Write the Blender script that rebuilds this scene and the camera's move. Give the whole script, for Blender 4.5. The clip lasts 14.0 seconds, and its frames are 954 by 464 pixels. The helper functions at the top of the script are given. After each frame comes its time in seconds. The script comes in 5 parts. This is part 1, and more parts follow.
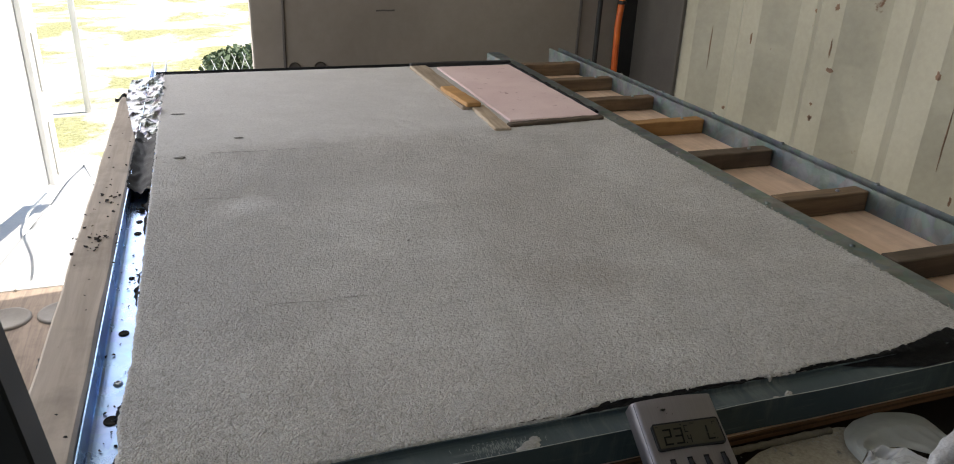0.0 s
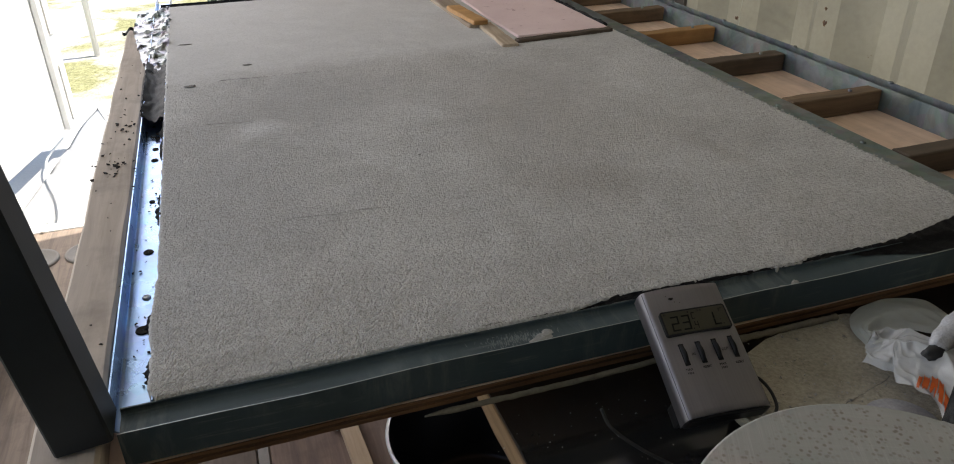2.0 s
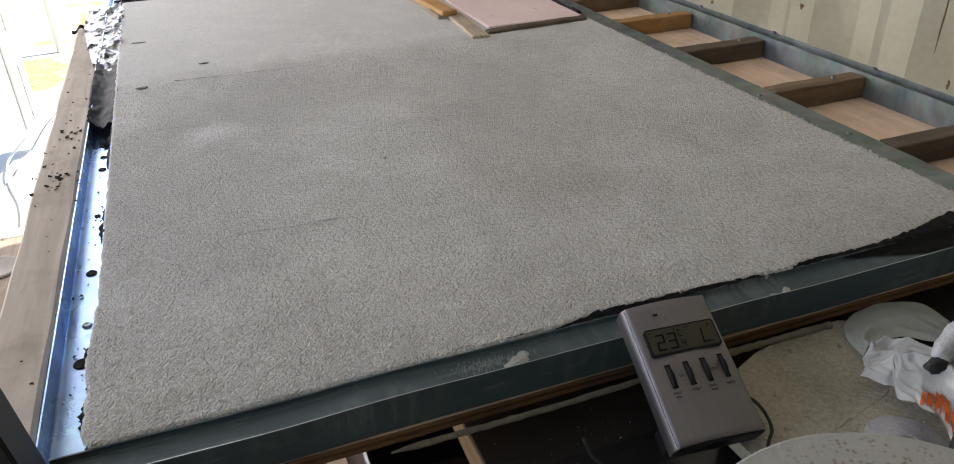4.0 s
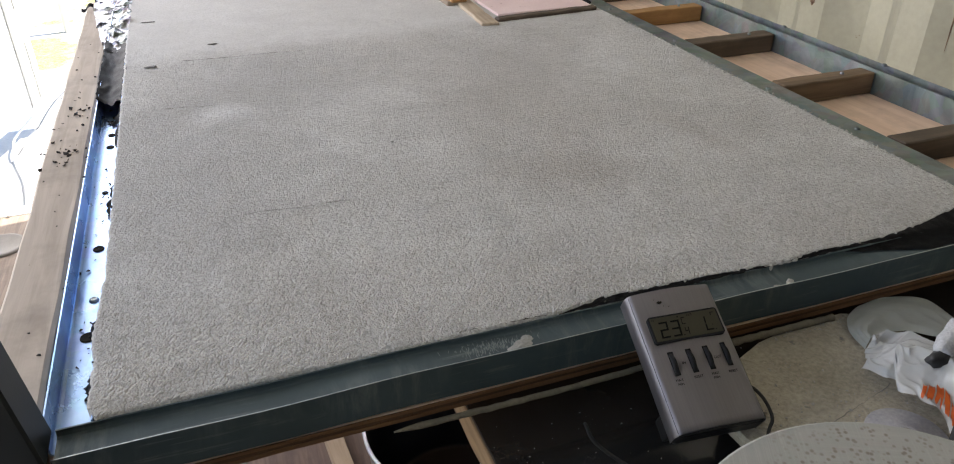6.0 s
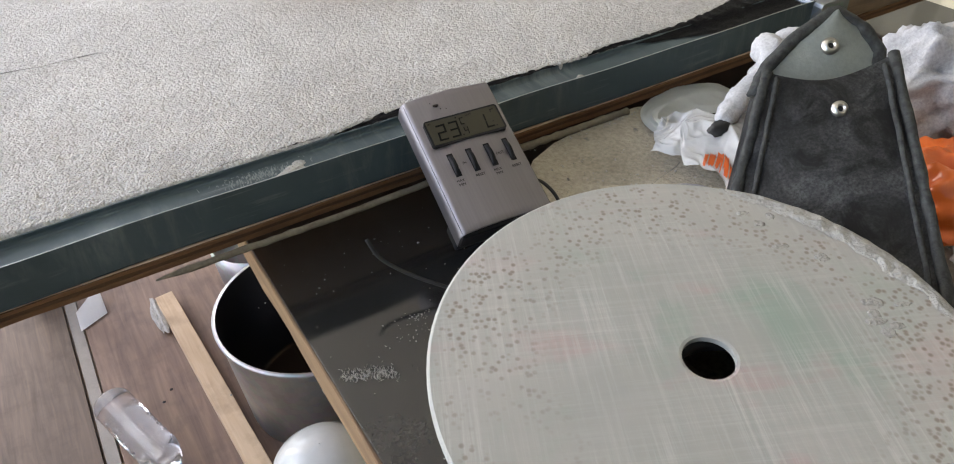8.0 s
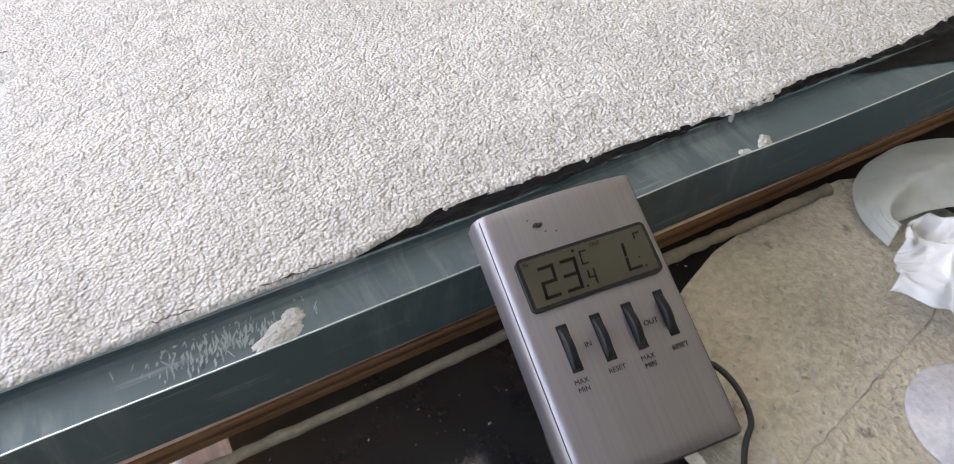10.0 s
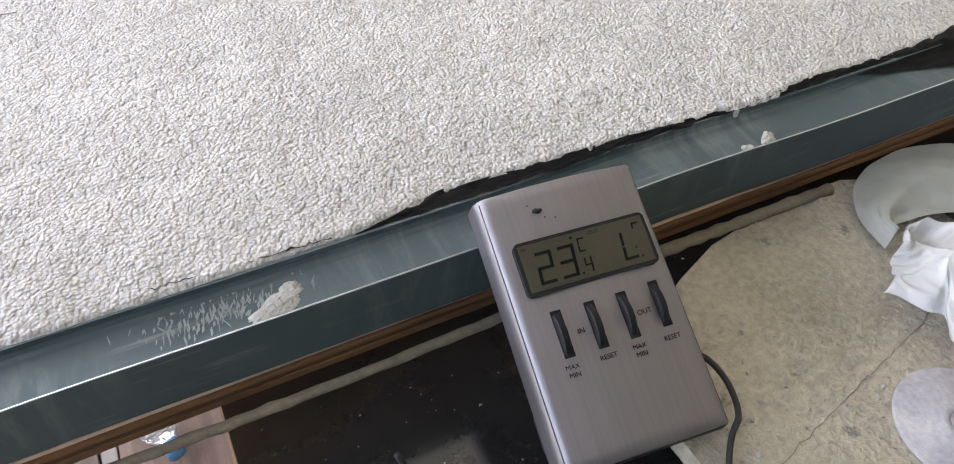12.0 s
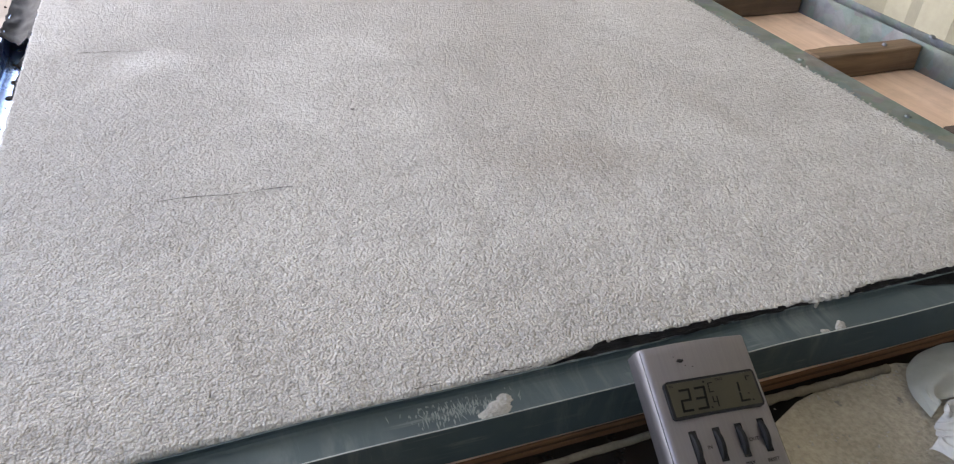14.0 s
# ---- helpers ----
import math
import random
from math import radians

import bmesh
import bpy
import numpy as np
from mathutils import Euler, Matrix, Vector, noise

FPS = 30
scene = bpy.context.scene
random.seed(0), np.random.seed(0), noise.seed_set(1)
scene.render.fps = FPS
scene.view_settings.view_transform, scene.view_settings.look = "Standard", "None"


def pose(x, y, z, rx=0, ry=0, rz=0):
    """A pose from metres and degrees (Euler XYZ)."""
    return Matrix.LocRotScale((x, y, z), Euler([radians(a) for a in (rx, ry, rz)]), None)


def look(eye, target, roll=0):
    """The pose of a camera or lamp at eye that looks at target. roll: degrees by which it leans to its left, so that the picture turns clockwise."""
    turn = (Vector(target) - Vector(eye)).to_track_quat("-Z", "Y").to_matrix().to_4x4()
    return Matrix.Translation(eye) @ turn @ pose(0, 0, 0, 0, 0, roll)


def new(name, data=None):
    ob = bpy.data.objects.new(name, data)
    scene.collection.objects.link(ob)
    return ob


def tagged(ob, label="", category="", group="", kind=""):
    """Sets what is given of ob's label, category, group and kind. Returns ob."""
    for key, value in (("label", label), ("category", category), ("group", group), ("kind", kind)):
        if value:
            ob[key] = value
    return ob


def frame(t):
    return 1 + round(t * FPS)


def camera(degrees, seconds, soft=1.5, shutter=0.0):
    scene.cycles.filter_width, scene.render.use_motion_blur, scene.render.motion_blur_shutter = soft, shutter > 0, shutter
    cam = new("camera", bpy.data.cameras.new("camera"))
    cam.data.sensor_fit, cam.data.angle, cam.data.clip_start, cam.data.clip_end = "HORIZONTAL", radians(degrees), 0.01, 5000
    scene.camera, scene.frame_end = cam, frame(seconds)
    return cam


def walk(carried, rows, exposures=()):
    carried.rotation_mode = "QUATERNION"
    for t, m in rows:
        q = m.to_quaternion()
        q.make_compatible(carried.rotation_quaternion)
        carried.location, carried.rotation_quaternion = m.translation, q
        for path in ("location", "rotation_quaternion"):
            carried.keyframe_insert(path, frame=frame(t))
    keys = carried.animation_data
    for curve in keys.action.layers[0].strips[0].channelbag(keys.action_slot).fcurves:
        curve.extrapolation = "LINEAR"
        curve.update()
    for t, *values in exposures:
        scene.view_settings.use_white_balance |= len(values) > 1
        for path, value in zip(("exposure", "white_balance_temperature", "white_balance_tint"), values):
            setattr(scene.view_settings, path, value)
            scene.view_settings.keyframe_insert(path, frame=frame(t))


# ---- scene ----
cam = camera(64.0, 14.0, soft=1.0, shutter=0.15)
PATH = [
    (0, (0.128, -0.429, 1.29), (0.755, 1.292, 0.487), 2.2),
    (0.5, (0.115, -0.448, 1.284), (0.695, 1.299, 0.501), 0.7),
    (1, (0.12, -0.459, 1.264), (0.695, 1.239, 0.377), 1.6),
    (1.5, (0.123, -0.458, 1.268), (0.719, 1.214, 0.347), 1.1),
    (2, (0.127, -0.454, 1.273), (0.688, 1.208, 0.311), -0.7),
    (2.5, (0.134, -0.421, 1.272), (0.724, 1.233, 0.315), 0.9),
    (3, (0.141, -0.415, 1.272), (0.743, 1.233, 0.312), -0.6),
    (3.2, (0.147, -0.417, 1.266), (0.741, 1.223, 0.288), -1.1),
    (5.3, (0.157, -0.379, 1.276), (0.785, 1.235, 0.276), -0.8),
    (5.5, (0.149, -0.386, 1.287), (0.759, 1.225, 0.271), 0.3),
    (6, (0.15, -0.408, 1.263), (0.744, 1.212, 0.251), -0.1),
    (6.5, (0.171, -0.418, 1.249), (0.776, 1.164, 0.185), -1.3),
    (7, (0.213, -0.432, 1.228), (0.961, 1.037, 0.096), -4.3),
    (7.2, (0.198, -0.443, 1.205), (0.955, 1.013, 0.061), -3.2),
    (9.3, (0.276, -0.374, 1.176), (1.089, 0.805, -0.22), -1.3),
    (9.5, (0.279, -0.325, 1.178), (1.026, 0.882, -0.231), 1.2),
    (10, (0.324, -0.19, 1.135), (0.969, 1.063, -0.284), -1.3),
    (10.5, (0.343, -0.162, 1.098), (0.964, 1.026, -0.386), 1.1),
    (11, (0.34, -0.165, 1.109), (0.977, 1.012, -0.377), 2.4),
    (11.5, (0.337, -0.174, 1.114), (0.965, 1.024, -0.36), 1.9),
    (12, (0.324, -0.192, 1.136), (0.952, 1.036, -0.312), 1.3),
    (12.5, (0.317, -0.215, 1.157), (0.979, 1.025, -0.266), 3.4),
    (13, (0.286, -0.249, 1.186), (0.976, 1.068, -0.152), 4.5),
    (13.5, (0.242, -0.272, 1.215), (0.918, 1.149, -0.02), 5.2),
    (14, (0.21, -0.266, 1.231), (0.82, 1.257, 0.087), 3.2),
]
EXPOSURES = [(0.0, 0.8, 6640, 10), (0.5, -0.2, 6640, 10), (1.0, -0.25, 6640, 10), (1.5, 0.35, 6640, 10), (2.0, 0.65, 6640, 10), (3.2, 0.75, 6640, 10), (5.3, 1.67, 6520, 11), (5.5, 1.62, 6520, 11), (6.0, 1.32, 6520, 11), (6.5, 1.3, 6520, 11), (7.0, 1.85, 6520, 11), (7.2, 1.95, 6520, 11), (9.3, 2.53, 6330, 14), (10.0, 2.63, 6330, 14), (10.5, 2.43, 6330, 14), (11.0, 2.68, 6330, 14), (11.5, 2.63, 6330, 14), (12.5, 2.48, 6330, 14), (13.5, 2.28, 6330, 14), (14.0, 1.93, 6330, 14)]
walk(cam, [(t, look(eye, target, roll)) for t, eye, target, roll in PATH], EXPOSURES)

# ---- exposure over the walk is in the call above; world and sun ----
H = 0.90
world = bpy.data.worlds.new("sky")
world.use_nodes = True
scene.world = world
wn = world.node_tree.nodes
sky = wn.new("ShaderNodeTexSky")
sky.sky_type = "NISHITA"
sky.sun_disc = False
sky.sun_elevation = radians(57.5)
sky.sun_rotation = radians(100)
wn["Background"].inputs[1].default_value = 0.14
world.node_tree.links.new(sky.outputs[0], wn["Background"].inputs[0])

sun_data = bpy.data.lights.new("sun", "SUN")
sun_data.energy, sun_data.angle, sun_data.color = 5.0, radians(0.5), (1.0, 0.95, 0.88)
sun = new("sun", sun_data)
sun.matrix_world = look((2.2, 0.3, 3.5), (0, 0, 0))

# fill light from an added, unseen side opening; daylight through the open door
def daylight(name, width, height, watts, eye, target, colour=(1.0, 0.935, 0.925)):
    data = bpy.data.lights.new(name, "AREA")
    data.shape, data.size, data.size_y, data.energy, data.color = "RECTANGLE", width, height, watts, colour
    lamp = new(name, data)
    lamp.matrix_world = look(eye, target)
    return lamp


daylight("side_fill", 3.0, 1.5, 13.0, (-1.75, 1.00, 1.60), (0.55, 0.45, 1.10))
daylight("door_daylight", 0.95, 1.9, 10.8, (-0.33, 2.33, 1.25), (0.3, 0.3, 0.9))


# ---- materials ----
def mat(name, rough=0.6, metal=0.0, **more):
    m = bpy.data.materials.new(name)
    m.use_nodes = True
    b = m.node_tree.nodes["Principled BSDF"]
    b.inputs["Roughness"].default_value, b.inputs["Metallic"].default_value = rough, metal
    for key, value in more.items():
        b.inputs[key.replace("_", " ")].default_value = value
    return m, m.node_tree.nodes, m.node_tree.links, b


def coords(nodes, links, scale=(1, 1, 1), space="Object"):
    c, mp = nodes.new("ShaderNodeTexCoord"), nodes.new("ShaderNodeMapping")
    mp.inputs["Scale"].default_value = scale
    links.new(c.outputs[space], mp.inputs[0])
    return mp.outputs[0]


def noise_tex(nodes, links, vec, scale, detail=4.0, rough=0.55, distort=0.0):
    n = nodes.new("ShaderNodeTexNoise")
    n.inputs["Scale"].default_value, n.inputs["Detail"].default_value = scale, detail
    n.inputs["Roughness"].default_value, n.inputs["Distortion"].default_value = rough, distort
    links.new(vec, n.inputs["Vector"])
    return n.outputs["Fac"]


def ramp(nodes, links, fac, stops):
    r = nodes.new("ShaderNodeValToRGB")
    e = r.color_ramp.elements
    while len(e) < len(stops):
        e.new(0.5)
    for el, (p, c) in zip(e, stops):
        el.position = p
        el.color = (*c, 1) if len(c) == 3 else c
    links.new(fac, r.inputs[0])
    return r.outputs[0]


def mix(nodes, links, fac, a, b, mode="MIX"):
    m = nodes.new("ShaderNodeMix")
    m.data_type, m.blend_type = "RGBA", mode
    for sock, v in ((m.inputs[0], fac), (m.inputs[6], a), (m.inputs[7], b)):
        if isinstance(v, bpy.types.NodeSocket):
            links.new(v, sock)
        elif isinstance(v, (int, float)):
            sock.default_value = v
        else:
            sock.default_value = (*v, 1)
    return m.outputs[2]


def bump(nodes, links, bsdf, height, strength, dist, prev=None):
    bp = nodes.new("ShaderNodeBump")
    bp.inputs["Strength"].default_value, bp.inputs["Distance"].default_value = strength, dist
    links.new(height, bp.inputs["Height"])
    if prev is not None:
        links.new(prev, bp.inputs["Normal"])
    links.new(bp.outputs[0], bsdf.inputs["Normal"])
    return bp.outputs[0]


def grainy(name, low, high, scale, rough=0.6, metal=0.0, fine=0.0, fine_scale=400, stretch=(1, 1, 1), bumpy=0.2, bump_dist=0.001, spots=None, **more):
    """Two-scale mottled surface."""
    m, n, l, b = mat(name, rough, metal, **more)
    v = coords(n, l, stretch)
    big = noise_tex(n, l, v, scale, 6, 0.6, 0.4)
    col = ramp(n, l, big, [(0.3, low), (0.7, high)])
    small = noise_tex(n, l, v, fine_scale, 3, 0.6)
    if fine:
        col = mix(n, l, fine, col, ramp(n, l, small, [(0.35, tuple(c * 0.5 for c in low)), (0.65, tuple(min(1, c * 1.25) for c in high))]))
    if spots:
        at, colour, size = spots
        sp = noise_tex(n, l, v, size, 5, 0.65, 0.2)
        col = mix(n, l, ramp(n, l, sp, [(at, (0, 0, 0)), (at + 0.05, (1, 1, 1))]), col, colour)
    l.new(col, b.inputs["Base Color"])
    rr = n.new("ShaderNodeMapRange")
    rr.inputs[3].default_value, rr.inputs[4].default_value = max(0, rough - 0.12), min(1, rough + 0.12)
    l.new(big, rr.inputs[0])
    l.new(rr.outputs[0], b.inputs["Roughness"])
    bump(n, l, b, small, bumpy, bump_dist)
    return m


def half(nodes, links, value):
    h = nodes.new("ShaderNodeMath")
    h.operation = "MULTIPLY"
    h.inputs[1].default_value = 0.5
    links.new(value, h.inputs[0])
    return h.outputs[0]


STAINS = [(0.535, 0.43, 0.15, 0.26, -8, 0.42, (0.37, 0.335, 0.295)), (0.50, 0.26, 0.09, 0.06, -20, 0.55, (0.33, 0.295, 0.255)), (0.22, 0.66, 0.15, 0.22, -18, 0.55, (0.36, 0.35, 0.335)), (0.69, 0.30, 0.022, 0.10, 12, 0.45, (0.38, 0.34, 0.30)), (0.10, 0.36, 0.12, 0.26, 0, 0.55, (0.37, 0.36, 0.345)), (0.52, 0.62, 0.16, 0.12, 20, 0.30, (0.38, 0.35, 0.32)), (0.158, 0.56, 0.05, 0.035, 30, 0.6, (0.72, 0.72, 0.71)), (0.77, 0.60, 0.09, 0.16, 0, 0.35, (0.62, 0.60, 0.575))]


def bead_material():
    """Cast face of lightweight bead concrete: packed round grains with the shade between them painted in, blotchy damp,
    faint tooling lines.
    """
    m, n, l, b = mat("bead_concrete", 0.85)
    v = coords(n, l)
    warp = n.new("ShaderNodeVectorMath")
    warp.operation = "MULTIPLY_ADD"
    drift = n.new("ShaderNodeTexNoise")
    drift.inputs["Scale"].default_value, drift.inputs["Detail"].default_value = 240, 2
    l.new(v, drift.inputs["Vector"])
    l.new(drift.outputs["Color"], warp.inputs[0])
    warp.inputs[1].default_value = (0.0004, 0.0004, 0)
    l.new(v, warp.inputs[2])

    def cells(scale, smooth):
        vor = n.new("ShaderNodeTexVoronoi")
        vor.feature, vor.voronoi_dimensions = "SMOOTH_F1", "2D"
        vor.inputs["Scale"].default_value, vor.inputs["Smoothness"].default_value = scale, smooth
        l.new(warp.outputs[0], vor.inputs["Vector"])
        return vor.outputs["Distance"]

    beads, clumps = cells(570, 0.0), cells(235, 0.2)
    mid = noise_tex(n, l, v, 9, 7, 0.68, 0.6)
    col = ramp(n, l, mid, [(0.34, (0.45, 0.435, 0.41)), (0.66, (0.60, 0.585, 0.56))])
    patch = noise_tex(n, l, v, 3.1, 6, 0.62, 0.4)
    col = mix(n, l, ramp(n, l, patch, [(0.50, (0, 0, 0)), (0.62, (0.40, 0.40, 0.40))]), col, (0.40, 0.375, 0.345))
    # damp stains, each an uneven patch with a broken edge
    for cx, cy, rx, ry, turn, amount, tone in STAINS:
        mp = n.new("ShaderNodeMapping")
        mp.vector_type = "TEXTURE"
        mp.inputs["Location"].default_value = (cx, cy, H)
        mp.inputs["Rotation"].default_value = (0, 0, radians(turn))
        mp.inputs["Scale"].default_value = (rx, ry, 1.0)
        l.new(v, mp.inputs[0])
        far = n.new("ShaderNodeVectorMath")
        far.operation = "LENGTH"
        l.new(mp.outputs[0], far.inputs[0])
        wav = n.new("ShaderNodeMath")
        wav.operation = "MULTIPLY_ADD"
        l.new(noise_tex(n, l, v, 16, 9, 0.74, 0.5), wav.inputs[0])
        wav.inputs[1].default_value = 1.3
        l.new(far.outputs["Value"], wav.inputs[2])
        col = mix(n, l, ramp(n, l, half(n, l, wav.outputs[0]), [(0.48, (amount,) * 3), (0.86, (0, 0, 0))]), col, tone)
    streak = noise_tex(n, l, coords(n, l, (3, 26, 3)), 2.2, 6, 0.66, 0.5)
    col = mix(n, l, ramp(n, l, streak, [(0.55, (0, 0, 0)), (0.68, (0.40, 0.40, 0.40))]), col, (0.39, 0.375, 0.35))
    # shade in hollows and between beads painted in, single dark and pale grains
    pit_shade = noise_tex(n, l, v, 150, 4, 0.65)
    col = mix(n, l, ramp(n, l, pit_shade, [(0.49, (0, 0, 0)), (0.68, (0.42, 0.42, 0.42))]), col, (0.28, 0.262, 0.235))
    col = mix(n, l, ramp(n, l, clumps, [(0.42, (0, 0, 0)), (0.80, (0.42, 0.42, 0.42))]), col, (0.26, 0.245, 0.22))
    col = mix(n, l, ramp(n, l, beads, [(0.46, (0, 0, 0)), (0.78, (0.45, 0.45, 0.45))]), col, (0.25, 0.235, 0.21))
    speck = noise_tex(n, l, v, 330, 5, 0.7)
    col = mix(n, l, ramp(n, l, speck, [(0.38, (0.30, 0.30, 0.30)), (0.48, (0, 0, 0))]), col, (0.76, 0.75, 0.73))
    sep, wob = n.new("ShaderNodeSeparateXYZ"), n.new("ShaderNodeMath")
    l.new(v, sep.inputs[0])
    wob.operation = "MULTIPLY_ADD"
    l.new(mid, wob.inputs[0])
    wob.inputs[1].default_value = 0.16
    l.new(sep.outputs["Y"], wob.inputs[2])
    zone = ramp(n, l, wob.outputs[0], [(0.86, (0, 0, 0)), (0.955, (1, 1, 1))])
    l.new(mix(n, l, mix(n, l, 0.5, (0, 0, 0), zone), col, (0.59, 0.58, 0.565)), b.inputs["Base Color"])
    coarse = bump(n, l, b, ramp(n, l, clumps, [(0.0, (1, 1, 1)), (0.9, (0, 0, 0))]), 0.75, 0.0008)
    grain = bump(n, l, b, ramp(n, l, beads, [(0.0, (1, 1, 1)), (0.30, (0.80, 0.80, 0.80)), (0.50, (0.38, 0.38, 0.38)), (0.80, (0, 0, 0))]), 1.0, 0.00062, coarse)
    soften = n.new("ShaderNodeMath")
    soften.operation = "MULTIPLY_ADD"
    l.new(zone, soften.inputs[0])
    soften.inputs[1].default_value, soften.inputs[2].default_value = -0.65, 1.0
    for first in (coarse, grain):
        l.new(soften.outputs[0], first.node.inputs["Strength"])
    return m


def wood_material(name, light, dark, along="y", rough=0.7):
    m, n, l, b = mat(name, rough)
    stretch = {"x": (3, 45, 45), "y": (45, 3, 45), "z": (45, 45, 3)}[along]
    v = coords(n, l, stretch)
    g = noise_tex(n, l, v, 1.6, 8, 0.62, 0.8)
    col = ramp(n, l, g, [(0.28, dark), (0.5, tuple((a + c) / 2 for a, c in zip(light, dark))), (0.72, light)])
    dirt = noise_tex(n, l, coords(n, l), 14, 5, 0.65)
    col = mix(n, l, ramp(n, l, dirt, [(0.5, (0, 0, 0)), (0.75, (0.5, 0.5, 0.5))]), col, tuple(c * 0.55 for c in dark))
    info = n.new("ShaderNodeObjectInfo")
    tint = n.new("ShaderNodeMapRange")
    tint.inputs[3].default_value, tint.inputs[4].default_value = 0.78, 1.12
    l.new(info.outputs["Random"], tint.inputs[0])
    hsv = n.new("ShaderNodeHueSaturation")
    l.new(col, hsv.inputs["Color"])
    l.new(tint.outputs[0], hsv.inputs["Value"])
    l.new(hsv.outputs[0], b.inputs["Base Color"])
    bump(n, l, b, g, 0.35, 0.0012)
    return m


def zinc_material(name, low, high, rough, scale=9):
    m, n, l, b = mat(name, rough, 0.9)
    v = coords(n, l)
    vor = n.new("ShaderNodeTexVoronoi")
    vor.inputs["Scale"].default_value = 60
    l.new(v, vor.inputs["Vector"])
    smear = noise_tex(n, l, v, scale, 6, 0.65, 0.6)
    col = ramp(n, l, smear, [(0.3, low), (0.72, high)])
    col = mix(n, l, 0.12, col, vor.outputs["Color"], "SOFT_LIGHT")
    l.new(col, b.inputs["Base Color"])
    rr = n.new("ShaderNodeMapRange")
    rr.inputs[3].default_value, rr.inputs[4].default_value = rough - 0.1, rough + 0.2
    l.new(noise_tex(n, l, v, 22, 5, 0.6), rr.inputs[0])
    l.new(rr.outputs[0], b.inputs["Roughness"])
    bump(n, l, b, noise_tex(n, l, v, 90, 4), 0.08, 0.001)
    return m


def rail_material():
    """Blue-green passivated zinc with chalky cement smears and scuffs."""
    m, n, l, b = mat("teal_zinc", 0.55, 0.45)
    v = coords(n, l)
    base = ramp(n, l, noise_tex(n, l, v, 6, 6, 0.6, 0.5), [(0.3, (0.046, 0.066, 0.074)), (0.7, (0.092, 0.124, 0.132))])
    smear = noise_tex(n, l, coords(n, l, (40, 8, 8)), 1.5, 6, 0.7, 0.4)
    mask = noise_tex(n, l, v, 5.5, 3, 0.5)
    both = mix(n, l, 1.0, ramp(n, l, smear, [(0.48, (0, 0, 0)), (0.75, (1, 1, 1))]), ramp(n, l, mask, [(0.42, (0, 0, 0)), (0.6, (0.8, 0.8, 0.8))]), "MULTIPLY")
    base = mix(n, l, both, base, (0.30, 0.33, 0.325))
    scratch = noise_tex(n, l, coords(n, l, (5, 120, 120)), 2.0, 5, 0.7, 0.3)
    area = noise_tex(n, l, v, 16, 4, 0.6)
    worn = mix(n, l, 1.0, ramp(n, l, scratch, [(0.54, (0, 0, 0)), (0.66, (0.6, 0.6, 0.6))]), ramp(n, l, area, [(0.48, (0, 0, 0)), (0.62, (1, 1, 1))]), "MULTIPLY")
    l.new(mix(n, l, worn, base, (0.24, 0.26, 0.26)), b.inputs["Base Color"])
    rr = n.new("ShaderNodeMapRange")
    rr.inputs[3].default_value, rr.inputs[4].default_value = 0.52, 0.78
    l.new(noise_tex(n, l, v, 18, 5, 0.65), rr.inputs[0])
    l.new(rr.outputs[0], b.inputs["Roughness"])
    bump(n, l, b, noise_tex(n, l, v, 130, 4), 0.1, 0.0008)
    return m


def plain(name, colour, rough=0.5, metal=0.0, **more):
    m, n, l, b = mat(name, rough, metal, **more)
    b.inputs["Base Color"].default_value = (*colour, 1)
    return m


M_BEAD = bead_material()
M_RAIL = rail_material()
# blue sky sheen is put into the zinc's base colour
M_ZINC = zinc_material("sky_tinted_zinc", (0.22, 0.34, 0.56), (0.42, 0.58, 0.82), 0.24)
M_ZINC_DULL = zinc_material("dull_zinc", (0.14, 0.165, 0.168), (0.33, 0.365, 0.36), 0.5, 16)
M_EDGE = plain("cut_steel_edge", (0.52, 0.55, 0.56), 0.45, 0.9)
M_POST = grainy("dark_painted_steel", (0.010, 0.014, 0.017), (0.025, 0.031, 0.036), 8, 0.4, 0.3, bumpy=0.05)
M_WOOD_GREY = wood_material("weathered_plank", (0.56, 0.475, 0.39), (0.35, 0.285, 0.225), "y", 0.8)
M_WOOD_RUNG = wood_material("rung_wood", (0.25, 0.165, 0.095), (0.085, 0.055, 0.033), "x")
M_WOOD_DARK = wood_material("rung_wood_dark", (0.16, 0.112, 0.074), (0.058, 0.043, 0.03), "x")
M_WOOD_ORANGE = wood_material("rung_wood_orange", (0.58, 0.33, 0.12), (0.34, 0.17, 0.06), "x")
M_WOOD_STRIP = wood_material("strip_wood", (0.54, 0.44, 0.32), (0.28, 0.205, 0.14), "y")
M_WOOD_CORE = wood_material("raw_board_core", (0.40, 0.26, 0.14), (0.16, 0.095, 0.05), "y", 0.85)
M_WOOD_PALE = wood_material("pale_pine", (0.66, 0.50, 0.33), (0.48, 0.34, 0.20), "y")
M_PLY = wood_material("pale_plywood", (0.76, 0.57, 0.43), (0.60, 0.42, 0.30), "y", 0.75)
M_PLY_RED = wood_material("red_plywood", (0.255, 0.172, 0.122), (0.125, 0.083, 0.062), "y", 0.7)
M_PLY_OLD = wood_material("old_plywood", (0.165, 0.122, 0.09), (0.085, 0.065, 0.05), "y", 0.8)
M_PLY_EDGE = wood_material("plywood_edge", (0.20, 0.105, 0.052), (0.10, 0.054, 0.028), "x", 0.92)
